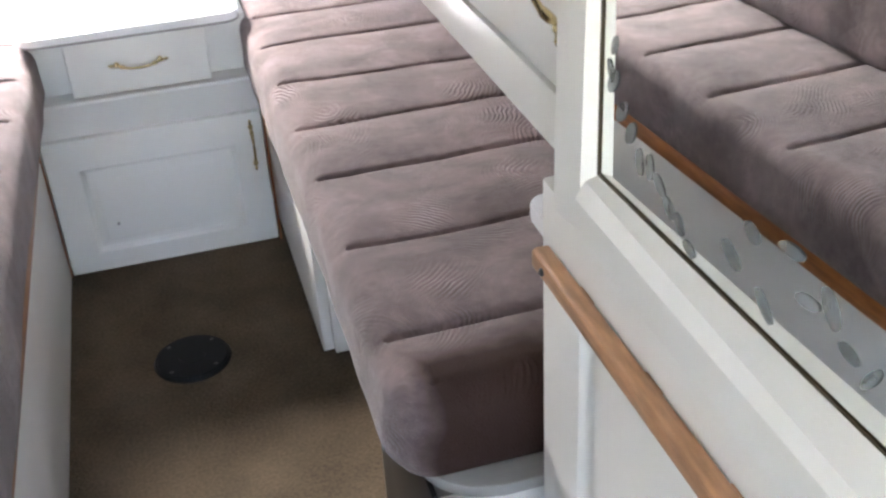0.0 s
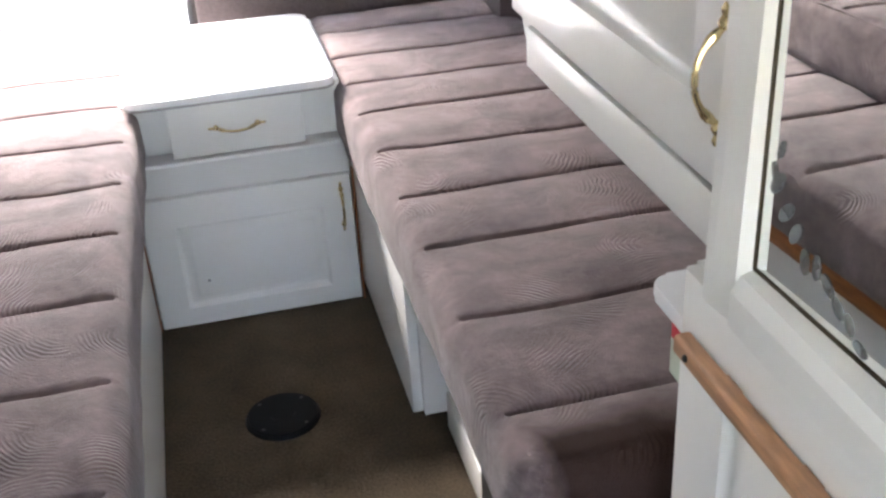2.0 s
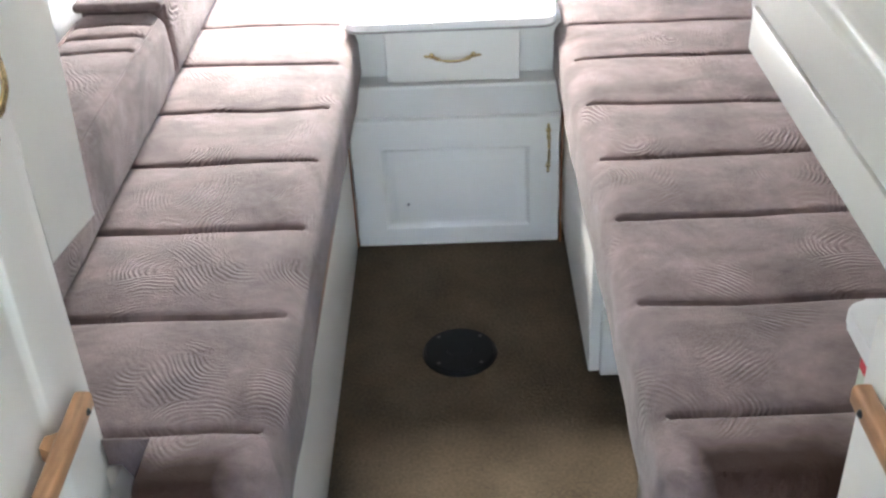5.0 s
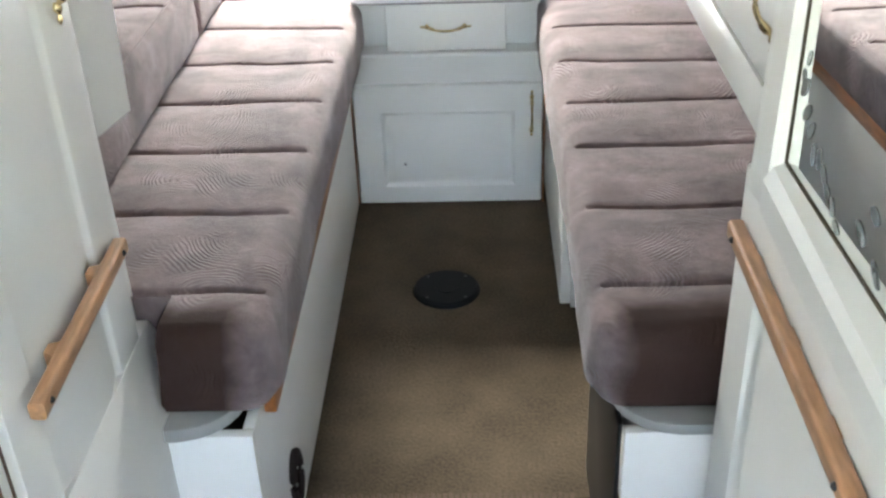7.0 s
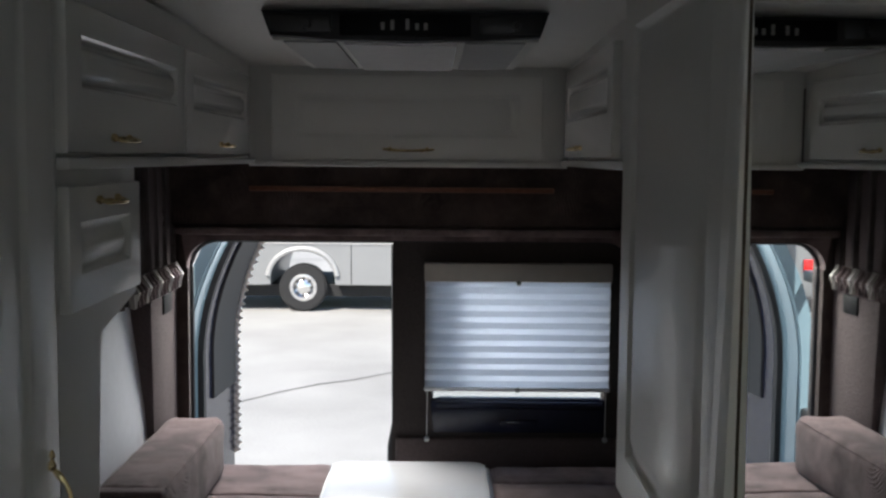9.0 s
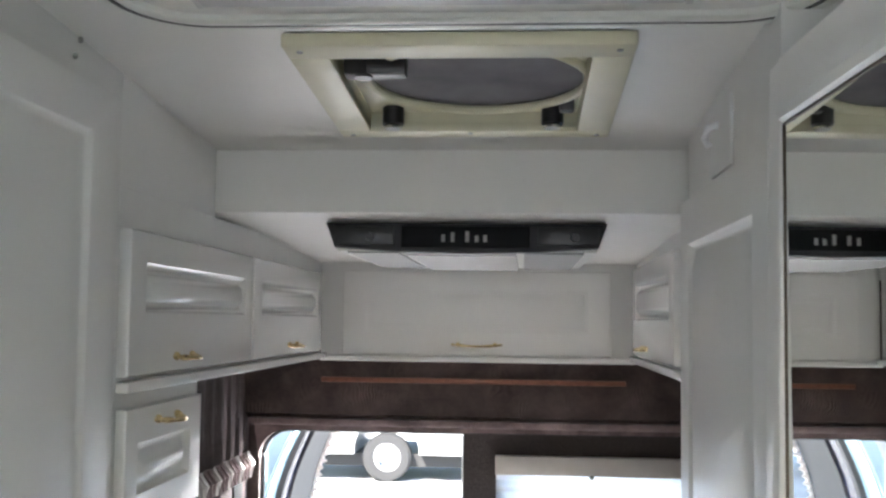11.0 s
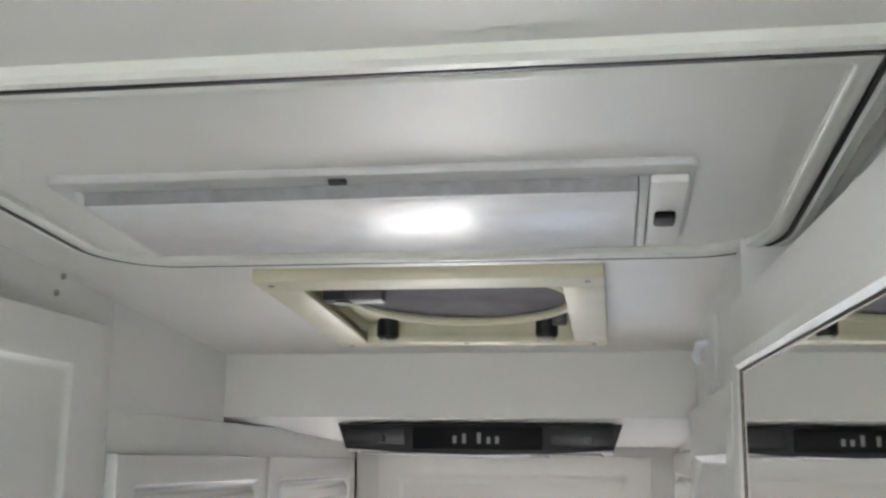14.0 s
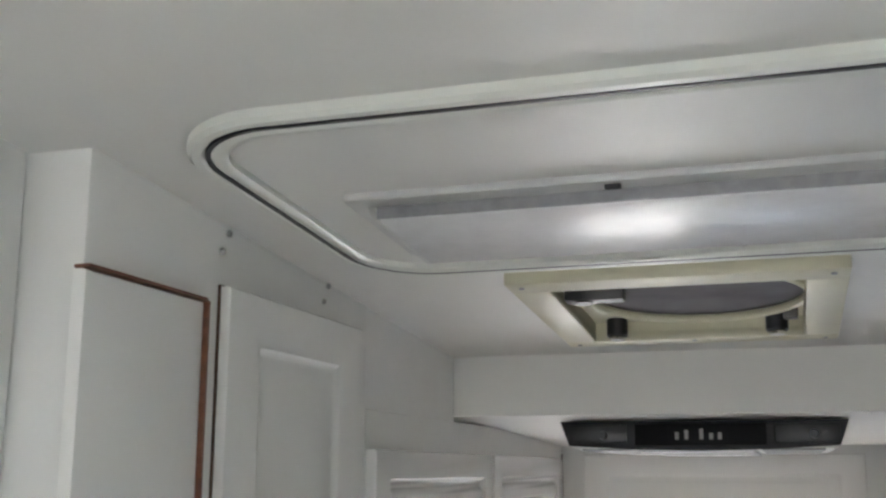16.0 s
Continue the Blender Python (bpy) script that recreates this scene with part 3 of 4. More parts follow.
# ---- rear centre cabinet ----
cab = thing("rear_cabinet", "white cabinet between the benches with drawer above door", "cabinet", (0, 0.25, 0))
part("carcass", box(-0.246, 0.252, 0.004, 0.56, 0.0, 0.437, 0.002), WHITE, cab)
part("drawer_box", box(-0.246, 0.252, 0.04, 0.56, 0.438, 0.566, 0.002), WHITE, cab)
part("frame_rail", prism([(0.004, 0.352), (-0.001, 0.352), (-0.017, 0.424), (-0.020, 0.431), (-0.018, 0.437), (0.004, 0.437)], "x", -0.24, 0.246), WHITE, cab)
d = part("door", door_bm("-y", 0.004, -0.243, 0.249, 0.006, 0.349, 0.02, (0.07, 0.07, 0.05, 0.075), 0.03), GLOSS, cab)
pull(d, "-y", -0.016, 0.222, 0.268, 0.13, True)
d = part("drawer", door_bm("-y", 0.04, -0.146, 0.156, 0.442, 0.563, 0.05, plain=True), GLOSS, cab, "plain white drawer front")
pull(d, "-y", -0.010, 0.005, 0.507, 0.13, False)
for s in (-1, 1):
    part("edge_veneer", box(0.003 + s * 0.2525 - 0.002, 0.003 + s * 0.2525 + 0.002, -0.012, 0.003, 0.0, 0.36), ORANGE, cab, "orange stained edge strip")
top = prism(rounded(-0.232, 0.236, -0.026, 0.535, 0.035), "z", 0.568, 0.592, 0.004)
tt = thing("cabinet_top", "glossy white laminate top with rounded corners on the cabinet", "tabletop", (0, 0.25, 0.568))
part("slab", top, TABLE, tt)
# grey strip paints the shade beneath the tabletop's rim
part("rim_shadow", tube([(x, y, 0.572) for x, y in rounded(-0.2315, 0.2355, -0.0255, 0.5345, 0.035)], 0.003, 6, closed=True), GREYPANEL, tt, "grey shadow strip under the rim")
sp = bmesh.new()
bmesh.ops.create_uvsphere(sp, u_segments=8, v_segments=6, radius=0.004)
bmesh.ops.translate(sp, verts=sp.verts[:], vec=(-0.115, -0.0165, 0.125))
part("screw_cap", sp, GREYPANEL, cab)

# ---- floor socket ----
ped = thing("table_socket", "round black plastic table-leg socket set into the carpet", "floor socket", (0.0, -0.445, 0))
ring = cylinder(0, -0.445, 0.0, 0.012, 0.082, 48, 0.003, top=0.076)
part("flange", ring, SOCKET, ped)
part("cup", cylinder(0, -0.445, 0.011, 0.0135, 0.027, 32), SOCKET, ped, "dark central hole")
for k in range(4):
    a = radians(45 + 90 * k)
    part("screw", cylinder(0.064 * math.cos(a), -0.445 + 0.064 * math.sin(a), 0.0110, 0.0128, 0.0042, 10), BLACK, ped)

# ---- tall cabinets, left ----
def hinge(parent, face, at, u, v):
    put = FACES[face]
    for o in (-0.012, 0.012):
        bm = bmesh.new()
        bmesh.ops.create_uvsphere(bm, u_segments=8, v_segments=6, radius=0.0045)
        bmesh.ops.translate(bm, verts=bm.verts[:], vec=put(u + o * 0.6, v + o, 0.001, at))
        part("screw", bm, GREYPANEL, parent)


lc = thing("tall_cabinet", "white tall cabinet with moulded door and wooden grab rail", "cabinet", (-0.63, -1.7, 0), "tall cabinets")
part("carcass", box(-0.85, XL, -1.99, -1.285, 0, 2.03, 0.003), WHITE, lc)
d = part("door", door_bm("+x", XL, -1.742, -1.335, 0.20, 1.914, 0.016, (0.075, 0.085, 0.11, 0.06), 0.05, relief=0.7), GLOSS, lc)
part("shadow_gap", box(XL, XL + 0.003, -1.7440, -1.3330, 0.1980, 1.9160), BROWNGAP, lc, "dark gap round the door")
pull(d, "+x", XL + 0.016, -1.372, 1.08, 0.15, True)
d = part("narrow_door", door_bm("+x", XL, -2.005, -1.795, 0.20, 1.888, 0.014, plain=True), GLOSS, lc)
part("edge_veneer", box(XL + 0.001, XL + 0.018, -2.005, -1.795, 1.889, 1.892), STRIPWOOD, lc)
part("edge_veneer", box(XL + 0.001, XL + 0.018, -1.794, -1.790, 0.2, 1.889), STRIPWOOD, lc)
for u, v in ((-1.733, 1.967), (-1.445, 1.952)):
    hinge(lc, "+x", XL, u, v)


def grab_rail(face, at, y0, y1, z0, z1, bumps, label):
    """A straight beech rail held off the door by scalloped blocks."""
    t = thing("grab_rail", label, "hand rail", (FACES[face](0, 0, 0, at)[0], (y0 + y1) / 2, (z0 + z1) / 2), "grab rails")
    put = FACES[face]
    bm = bmesh.new()
    sect = rounded(0.012, 0.031, -0.0115, 0.0115, 0.005, 3)
    n = len(sect)
    ends = []
    for y, z in ((y0, z0), (y1, z1)):
        ends.append([bm.verts.new(put(y, z + dv, dd, at)) for dd, dv in sect])
    for k in range(n):
        bm.faces.new((ends[0][k], ends[0][(k + 1) % n], ends[1][(k + 1) % n], ends[1][k]))
    bm.faces.new(ends[0][::-1])
    bm.faces.new(ends[1])
    bar = part("bar", bm, WOOD, t)
    for f in bumps:
        y, z = y0 + (y1 - y0) * f, z0 + (z1 - z0) * f
        b2 = bmesh.new()
        half = 0.012
        base = [(y - half * 1.4, 0.015), (y - half, 0.008), (y - half * 0.75, 0.0), (y + half * 0.75, 0.0), (y + half, 0.008), (y + half * 1.4, 0.015)]
        lo = [b2.verts.new(put(u, z - 0.009, dd, at)) for u, dd in base]
        hi = [b2.verts.new(put(u, z + 0.009, dd, at)) for u, dd in base]
        b2.faces.new(lo)
        b2.faces.new(hi[::-1])
        for k in range(len(base)):
            b2.faces.new((lo[k], lo[(k + 1) % len(base)], hi[(k + 1) % len(base)], hi[k]))
        part("standoff", b2, WOOD, t)
    for f in (0.06, 0.94):
        y, z = y0 + (y1 - y0) * f, z0 + (z1 - z0) * f
        b3 = bmesh.new()
        bmesh.ops.create_uvsphere(b3, u_segments=8, v_segments=6, radius=0.0045)
        bmesh.ops.translate(b3, verts=b3.verts[:], vec=put(y, z, 0.0305, at))
        part("screw", b3, BLACK, t)
    return t


grab_rail("+x", XL + 0.016, -1.713, -1.386, 0.695, 0.706, (0.3, 0.78), "short beech grab rail on the tall cabinet door")

part("kick_panel", prism([(XL + 0.001, 0.52), (XL + 0.017, 0.52), (-0.374, 0.44), (-0.374, 0.0), (XL + 0.001, 0.0)], "y", -1.80, -1.29, 0.002), WHITE, lc, "white panel at the foot of the cabinet")

# recessed column and front locker on the left
part("filler", box(-0.85, -0.50, -2.085, -1.993, 0, 2.03, 0.003), WHITE, lc)
fc = thing("front_locker", "white front locker set back beside the tall cabinet", "cabinet", (-0.7, -2.5, 0))
part("carcass", box(-0.85, -0.485, -3.1, -2.09, 0, 2.05, 0.003), WHITE, fc)
part("upper_door", prism(rounded(-3.05, -2.10, 1.84, 1.985, 0.03), "x", -0.485, -0.468, 0.003), GLOSS, fc)
part("lower_door", prism(rounded(-3.05, -2.125, 0.2, 1.83, 0.02), "x", -0.485, -0.472, 0.003), GLOSS, fc)
for z in (1.60, 1.64):
    hinge(fc, "+x", -0.472, -2.145, z)

# panel beside the tall cabinet with a small drop door
sp = thing("partition", "white panel with a small moulded door above the bench", "panel", (-0.43, -1.15, 0.80))
part("panel", prism([(-1.284, 0.815), (-1.14, 0.79), (-1.105, 1.23), (-1.095, 1.265), (-0.905, 1.30), (-0.905, 1.515), (-1.284, 1.515)], "x", XL - 0.02, XL, 0.002), WHITE, sp)
d = part("door", door_bm("+x", XL, -1.275, -0.93, 1.315, 1.488, 0.016, (0.045, 0.06, 0.05, 0.05), 0.03), GLOSS, sp)
pull(d, "+x", XL + 0.016, -1.11, 1.466, 0.12, False)

# wall above the lockers
solid("wall_upper_left", box(-0.86, XL - 0.003, -1.284, -0.818, 1.74, 1.985), WHITE, "white panel above the lockers", "wall")


def locker(face, at, y0, y1, z0, z1, doors, deep, label, handle_at):
    t = thing("overhead_locker", label, "cabinet", (FACES[face](0, 0, -deep / 2, at)[0], (y0 + y1) / 2, z0), "overhead lockers")
    xs = sorted((FACES[face](0, 0, 0, at)[0], FACES[face](0, 0, -deep, at)[0]))
    part("carcass", box(xs[0], xs[1], y0, y1, z0, 1.80, 0.003), WHITE, t)
    lip = sorted((FACES[face](0, 0, 0.001, at)[0], FACES[face](0, 0, 0.02, at)[0]))
    part("light_rail", box(lip[0], lip[1], y0, y1, z0 - 0.004, z0 + 0.012, 0.003), LOCKERGLOSS, t)
    for (a, b), h in zip(doors, handle_at):
        d = part("door", door_bm(face, at, a, b, z0 + 0.018, z1 - 0.012, 0.018, (0.06, 0.06, 0.09, 0.045), 0.024), LOCKERGLOSS, t)
        pull(d, face, at + (0.018 if face == "+x" else -0.018), h, z0 + 0.042, 0.11, False)
    return t


locker("+x", XL, -1.284, 0.203, 1.515, 1.752, ((-1.28, -0.605), (-0.592, 0.13)), 0.42, "white overhead locker with two moulded lift doors", (-1.045, -0.235))
locker("-x", XR, -0.80, 0.203, 1.515, 1.772, ((-0.62, 0.14),), 0.42, "white overhead locker with one moulded lift door", (-0.16,))
rl = thing("rear_locker", "white overhead locker across the rear doors", "cabinet", (0, 0.4, 1.508))
part("carcass", box(XL + 0.003, XR - 0.003, 0.203, 0.64, 1.508, 1.79, 0.003), WHITE, rl)
part("light_rail", box(XL + 0.004, XR - 0.004, 0.182, 0.202, 1.505, 1.52, 0.003), GLOSS, rl)
d = part("door", door_bm("-y", 0.203, -0.365, 0.365, 1.523, 1.752, 0.018, (0.06, 0.06, 0.06, 0.05), 0.024, relief=0.4), GLOSS, rl)
pull(d, "-y", 0.185, 0.003, 1.553, 0.14, False)

# ---- wardrobe, right ----
WX = 0.409                      # wardrobe carcass; its door stands proud
wd = thing("wardrobe", "white wardrobe with moulded door hanging over the bench", "wardrobe", (0.64, -1.15, 0.89))
out = [(-1.543, 0.89)] + [(-0.985 + 0.10 * math.sin(radians(9 * k)), 0.99 - 0.10 * math.cos(radians(9 * k))) for k in range(11)] + [(-0.885, 1.985), (-1.543, 1.985)]
part("carcass", prism(out, "x", WX, 0.85, 0.003), WHITE, wd)
d = part("door", door_bm("-x", WX, -1.542, -0.894, 0.962, 1.82, 0.016, (0.075, 0.085, 0.075, 0.075), 0.04), GLOSS, wd)
part("lower_rail", box(WX - 0.014, WX, -1.542, -0.955, 0.897, 0.955, 0.003), GLOSS, wd)
part("shadow_gap", box(WX - 0.005, WX - 0.0005, -1.54, -0.90, 0.954, 0.963), RUBBER, wd, "dark gap under the door")
pull(d, "-x", WX - 0.016, -1.528, 1.072, 0.13, True)
plate = thing("hook_plate", "small white hook plate at the top of the wardrobe", "hook", (WX, -1.09, 1.88))
part("plate", box(WX - 0.006, WX, -1.28, -1.13, 1.83, 1.93, 0.002), WHITE, plate)
part("hook", tube([(WX - 0.004, -1.195, 1.90), (WX - 0.02, -1.195, 1.895), (WX - 0.024, -1.195, 1.88), (WX - 0.018, -1.195, 1.868)], 0.006, 8), BIN, plate)

CX, CE, MX = 0.378, -1.545, 0.399   # closet front, its far edge, the mirror's plane
cl = thing("mirror_closet", "white closet with a mirrored door and grab rail", "closet", (0.64, -2.2, 0))
part("head_panel", box(0.49, 0.85, -3.1, CE - 0.002, 1.896, 2.03, 0.003), WHITE, cl)
part("lower_carcass", box(CX + 0.028, 0.85, -3.1, -1.475, 0, 0.86, 0.002), WHITE, cl)
def leant(bm, base=0.932, slope=0.032):
    """The stile's proud edge leans back with height until it is almost flush."""
    for v in bm.verts:
        if v.co.x < MX - 0.001:
            v.co.x = min(MX - 0.002, v.co.x + slope * max(0.0, v.co.z - base))
    return bm


M0, M1, N0, N1 = -2.60, -1.597, 0.917, 1.826
def askew(bm):
    """The mirrored door runs two degrees out of line with the aisle."""
    for v in bm.verts:
        if CX + 0.006 < v.co.x < 0.6:
            v.co.x -= 0.0363 * (v.co.y - M1)
    return bm


part("carcass", askew(box(MX + 0.006, 0.85, -3.1, CE, 0.861, 1.895)), WHITE, cl, smooth=False)
part("far_stile", leant(prism([(MX + 0.006, CE), (CX, CE), (CX, CE - 0.012), (MX - 0.016, M1 + 0.004), (MX, M1 + 0.001), (MX + 0.006, M1 + 0.001)], "z", 0.862, 1.895, 0.0)), GLOSS, cl, smooth=False)
part("top_rail", askew(prism([(MX + 0.006, 1.895), (MX - 0.005, 1.895), (MX - 0.009, N1 + 0.014), (MX - 0.006, N1 + 0.005), (MX, N1 + 0.001), (MX + 0.006, N1 + 0.001)], "y", -3.1, M1 + 0.001)), GLOSS, cl, smooth=False)
part("bottom_rail", askew(prism([(MX + 0.006, 0.862), (CX, 0.862), (CX, N0 - 0.02), (MX - 0.012, N0 - 0.005), (MX, N0 - 0.001), (MX + 0.006, N0 - 0.001)], "y", -3.1, M1 + 0.001)), GLOSS, cl, smooth=False)
part("mirror", askew(box(MX, MX + 0.005, M0, M1, N0, N1)), MIRROR, cl, "plane mirror with etched corner flowers", smooth=False)
gb = bmesh.new()
for a, b, c, e in ((M0, M1, N0 - 0.001, N0 + 0.0016), (M0, M1, N1 - 0.0016, N1 + 0.001), (M1 - 0.0016, M1 + 0.001, N0, N1)):
    box(MX - 0.0015, MX - 0.0003, a, b, c, e, bm=gb)
part("gilt_edge", askew(gb), BRONZE, cl, "thin dark bronze line round the mirror")
rng = random.Random(5)
def petal(y, z, ln, wdt, ang):
    ring = [(y + ln * math.cos(t) * math.cos(ang) - wdt * math.sin(t) * math.sin(ang), z + ln * math.cos(t) * math.sin(ang) + wdt * math.sin(t) * math.cos(ang)) for t in [2 * math.pi * i / 14 for i in range(14)]]
    part("etched_petal", askew(prism(ring, "x", MX - 0.0012, MX - 0.0006)), ETCH, cl)


# a spray of leaves in the corner, a looser one further along the lower edge
for k in range(9):
    f = k / 8
    petal(M1 - 0.022 - 0.016 * k, N0 + 0.085 - 0.075 * f ** 0.6 + 0.012 * rng.random(), 0.013 - 0.004 * f, 0.0065 - 0.002 * f, 1.9 - 1.2 * f + rng.uniform(-0.6, 0.6))
for k in range(2):
    petal(M1 - 0.016 - 0.006 * (k % 2), N0 + 0.10 + 0.022 * k, 0.009, 0.004, 1.2 + 0.7 * (k % 2))
for k in range(11):
    petal(-1.80 - 0.021 * k, N0 + 0.02 + 0.055 * rng.random(), rng.uniform(0.009, 0.014), rng.uniform(0.004, 0.007), rng.uniform(0, math.pi))
part("lower_door", door_bm("-x", CX + 0.028, -2.60, -1.48, 0.06, 0.858, 0.015, (0.09, 0.10, 0.09, 0.075), 0.05), GLOSS, cl)
grab_rail("-x", CX + 0.024, -1.962, -1.507, 0.792, 0.787, (0.2, 0.5, 0.8), "long beech grab rail below the mirror")

bn = thing("storage_bin", "white plastic storage bin with red label on the mattress", "storage box", (0.62, -1.36, TOP))
part("tub", prism(rounded(0.475, 0.80, -1.415, -1.30, 0.03), "z", TOP + 0.004, 0.70, 0.004), BIN, bn)
part("lid", prism(rounded(0.447, 0.82, -1.425, -1.272, 0.025), "z", 0.70, 0.722, 0.005), BIN, bn)
part("lid_panel", prism(rounded(0.485, 0.78, -1.40, -1.30, 0.02), "z", 0.7225, 0.728, 0.002), BIN, bn)
part("label", box(0.466, 0.4745, -1.385, -1.308, 0.652, 0.697), RED, bn, "red printed label")
part("label_band", box(0.466, 0.4745, -1.385, -1.308, 0.60, 0.6515), GREEN, bn, "green and white printed band")

# ---- ceiling fittings ----
def tilt(bm, y_ref, z_ref, slope=0.07):
    for v in bm.verts:
        v.co.z += -(v.co.y - y_ref) * slope
    return bm


VY0, VY1, VX0, VX1 = -1.455, -0.993, -0.170, 0.264
vz = ceil_z(-1.22)
vent = thing("roof_vent", "aged cream roof vent with round dusty fan screen", "roof vent", (0.05, -1.22, vz - 0.02))
def vent_part(name, bm, mat, label=""):
    return part(name, tilt(bm, -1.22, 0), mat, vent, label)
bw = 0.052
for x0, x1, y0, y1 in ((VX0, VX1, VY0, VY0 + bw), (VX0, VX1, VY1 - bw * 0.75, VY1), (VX0, VX0 + bw, VY0 + bw, VY1 - bw * 0.75), (VX1 - bw, VX1, VY0 + bw, VY1 - bw * 0.75)):
    vent_part("flange", box(x0, x1, y0, y1, vz - 0.02, vz - 0.002, 0.003), CREAM)
wellz = vz + 0.07
for nm, b in (("well_side", (VX0 + bw - 0.004, VX0 + bw, VY0 + bw, VY1 - bw * 0.75)), ("well_side", (VX1 - bw, VX1 - bw + 0.004, VY0 + bw, VY1 - bw * 0.75)), ("well_side", (VX0 + bw, VX1 - bw, VY1 - bw * 0.75, VY1 - bw * 0.75 + 0.004)), ("well_side", (VX0 + bw, VX1 - bw, VY0 + bw - 0.004, VY0 + bw))):
    vent_part(nm, box(*b, vz - 0.012, wellz), CREAM)
cx, cy, cr = 0.062, (VY0 + VY1) / 2 + 0.006, 0.158
plate = bmesh.new()
n = 48
inner = [plate.verts.new((cx + cr * math.cos(2 * math.pi * k / n), cy + cr * math.sin(2 * math.pi * k / n), vz + 0.010)) for k in range(n)]
outer = []
hx, hy = (VX1 - VX0) / 2 - bw, (VY1 - VY0) / 2 - bw * 0.85
mxv, myv = (VX0 + VX1) / 2, (VY0 + VY1) / 2 + 0.006
for k in range(n):
    c, s = math.cos(2 * math.pi * k / n), math.sin(2 * math.pi * k / n)
    q = max(abs(c), abs(s))
    outer.append(plate.verts.new((mxv + hx * c / q, myv + hy * s / q, vz + 0.012)))
for k in range(n):
    plate.faces.new((inner[k], inner[(k + 1) % n], outer[(k + 1) % n], outer[k]))
vent_part("shroud", plate, CREAM)
vent_part("shroud_lip", tube([(cx + cr * math.cos(2 * math.pi * k / 40), cy + cr * math.sin(2 * math.pi * k / 40), vz + 0.008) for k in range(40)], 0.007, 8, closed=True), CREAM)
vent_part("fan_screen", cylinder(cx, cy, vz + 0.013, vz + 0.017, cr + 0.004, 48), MESHGREY, "dusty grey fan screen")
for kx, ky in ((VX0 + bw + 0.04, VY1 - 0.072), (VX1 - bw - 0.04, VY1 - 0.075)):
    k1 = vent_part("knob", cylinder(kx, ky, vz - 0.020, vz + 0.012, 0.017, 20, 0.003), BLACK, "black knob with pale cap")
    k2 = part("cap", tilt(cylinder(kx, ky, vz - 0.024, vz - 0.0195, 0.013, 20), -1.22, 0), CHROME, k1)
cr1 = vent_part("crank", box(VX0 + bw + 0.004, VX0 + bw + 0.088, VY0 + 0.125, VY0 + 0.155, vz - 0.016, vz + 0.012, 0.004), BLACK, "black crank handle")
part("crank_hub", tilt(cylinder(VX0 + bw + 0.03, VY0 + 0.14, vz - 0.018, vz + 0.012, 0.016, 16, 0.003), -1.22, 0), BLACK, cr1)
vent_part("latch", box(VX1 - bw - 0.03, VX1 - bw - 0.008, VY1 - 0.115, VY1 - 0.095, vz - 0.006, vz + 0.02, 0.003), BLACK)
for x, y in ((VX0 + 0.02, VY0 + 0.02), (VX1 - 0.02, VY0 + 0.02), (VX1 - 0.02, VY1 - 0.018), (VX0 + 0.02, VY1 - 0.018), (cx - 0.02, VY1 - 0.03)):
    vent_part("screw", cylinder(x, y, vz - 0.0215, vz - 0.0195, 0.004, 10), GREYPANEL)

# dropped tray with its trim
TX0, TX1, TY0, TY1 = -0.345, 0.468, -2.032, -1.487
def tray_z(y):
    return 1.957 + 0.068 * (-1.515 - y)
tray = thing("ceiling_tray", "white dropped ceiling tray with rounded trim", "ceiling panel", (0.05, -1.8, 1.97))
def sloped(bm):
    for v in bm.verts:
        v.co.z += 0.068 * (-1.515 - v.co.y)
    return bm
part("panel", sloped(prism(rounded(TX0 + 0.02, TX1 - 0.02, TY0 + 0.02, TY1 - 0.02, 0.09, 12, (1, 0, 1, 1)), "z", 1.971, 1.982)), CEIL, tray)
def band(off0, off1, z0, z1, bev=0.0):
    bm = bmesh.new()
    a = rounded(TX0 + off0, TX1 - off0, TY0 + off0, TY1 - off0, max(0.02, 0.11 - off0), 12, (1, 0, 1, 1))
    b = rounded(TX0 + off1, TX1 - off1, TY0 + off1, TY1 - off1, max(0.02, 0.11 - off1), 12, (1, 0, 1, 1))
    rows = [[bm.verts.new((x, y, z)) for x, y in o] for o, z in ((a, z1), (a, z0 + bev), ([(p[0] + (q[0] - p[0]) * 0.25, p[1] + (q[1] - p[1]) * 0.25) for p, q in zip(a, b)], z0), ([(p[0] + (q[0] - p[0]) * 0.75, p[1] + (q[1] - p[1]) * 0.75) for p, q in zip(a, b)], z0), (b, z0 + bev), (b, z1))]
    n = len(a)
    for i in range(len(rows)):
        p, q = rows[i], rows[(i + 1) % len(rows)]
        for k in range(n):
            bm.faces.new((p[k], p[(k + 1) % n], q[(k + 1) % n], q[k]))
    return bm
part("outer_trim", sloped(band(-0.006, 0.011, 1.962, 2.005, 0.004)), TRIM, tray, "white rounded edge trim")
part("gap_line", sloped(band(0.011, 0.0155, 1.9622, 1.99)), BLACK, tray, "dark gap between trim and panel")
part("inner_trim", sloped(band(0.0155, 0.032, 1.9615, 1.99, 0.003)), TRIM, tray)

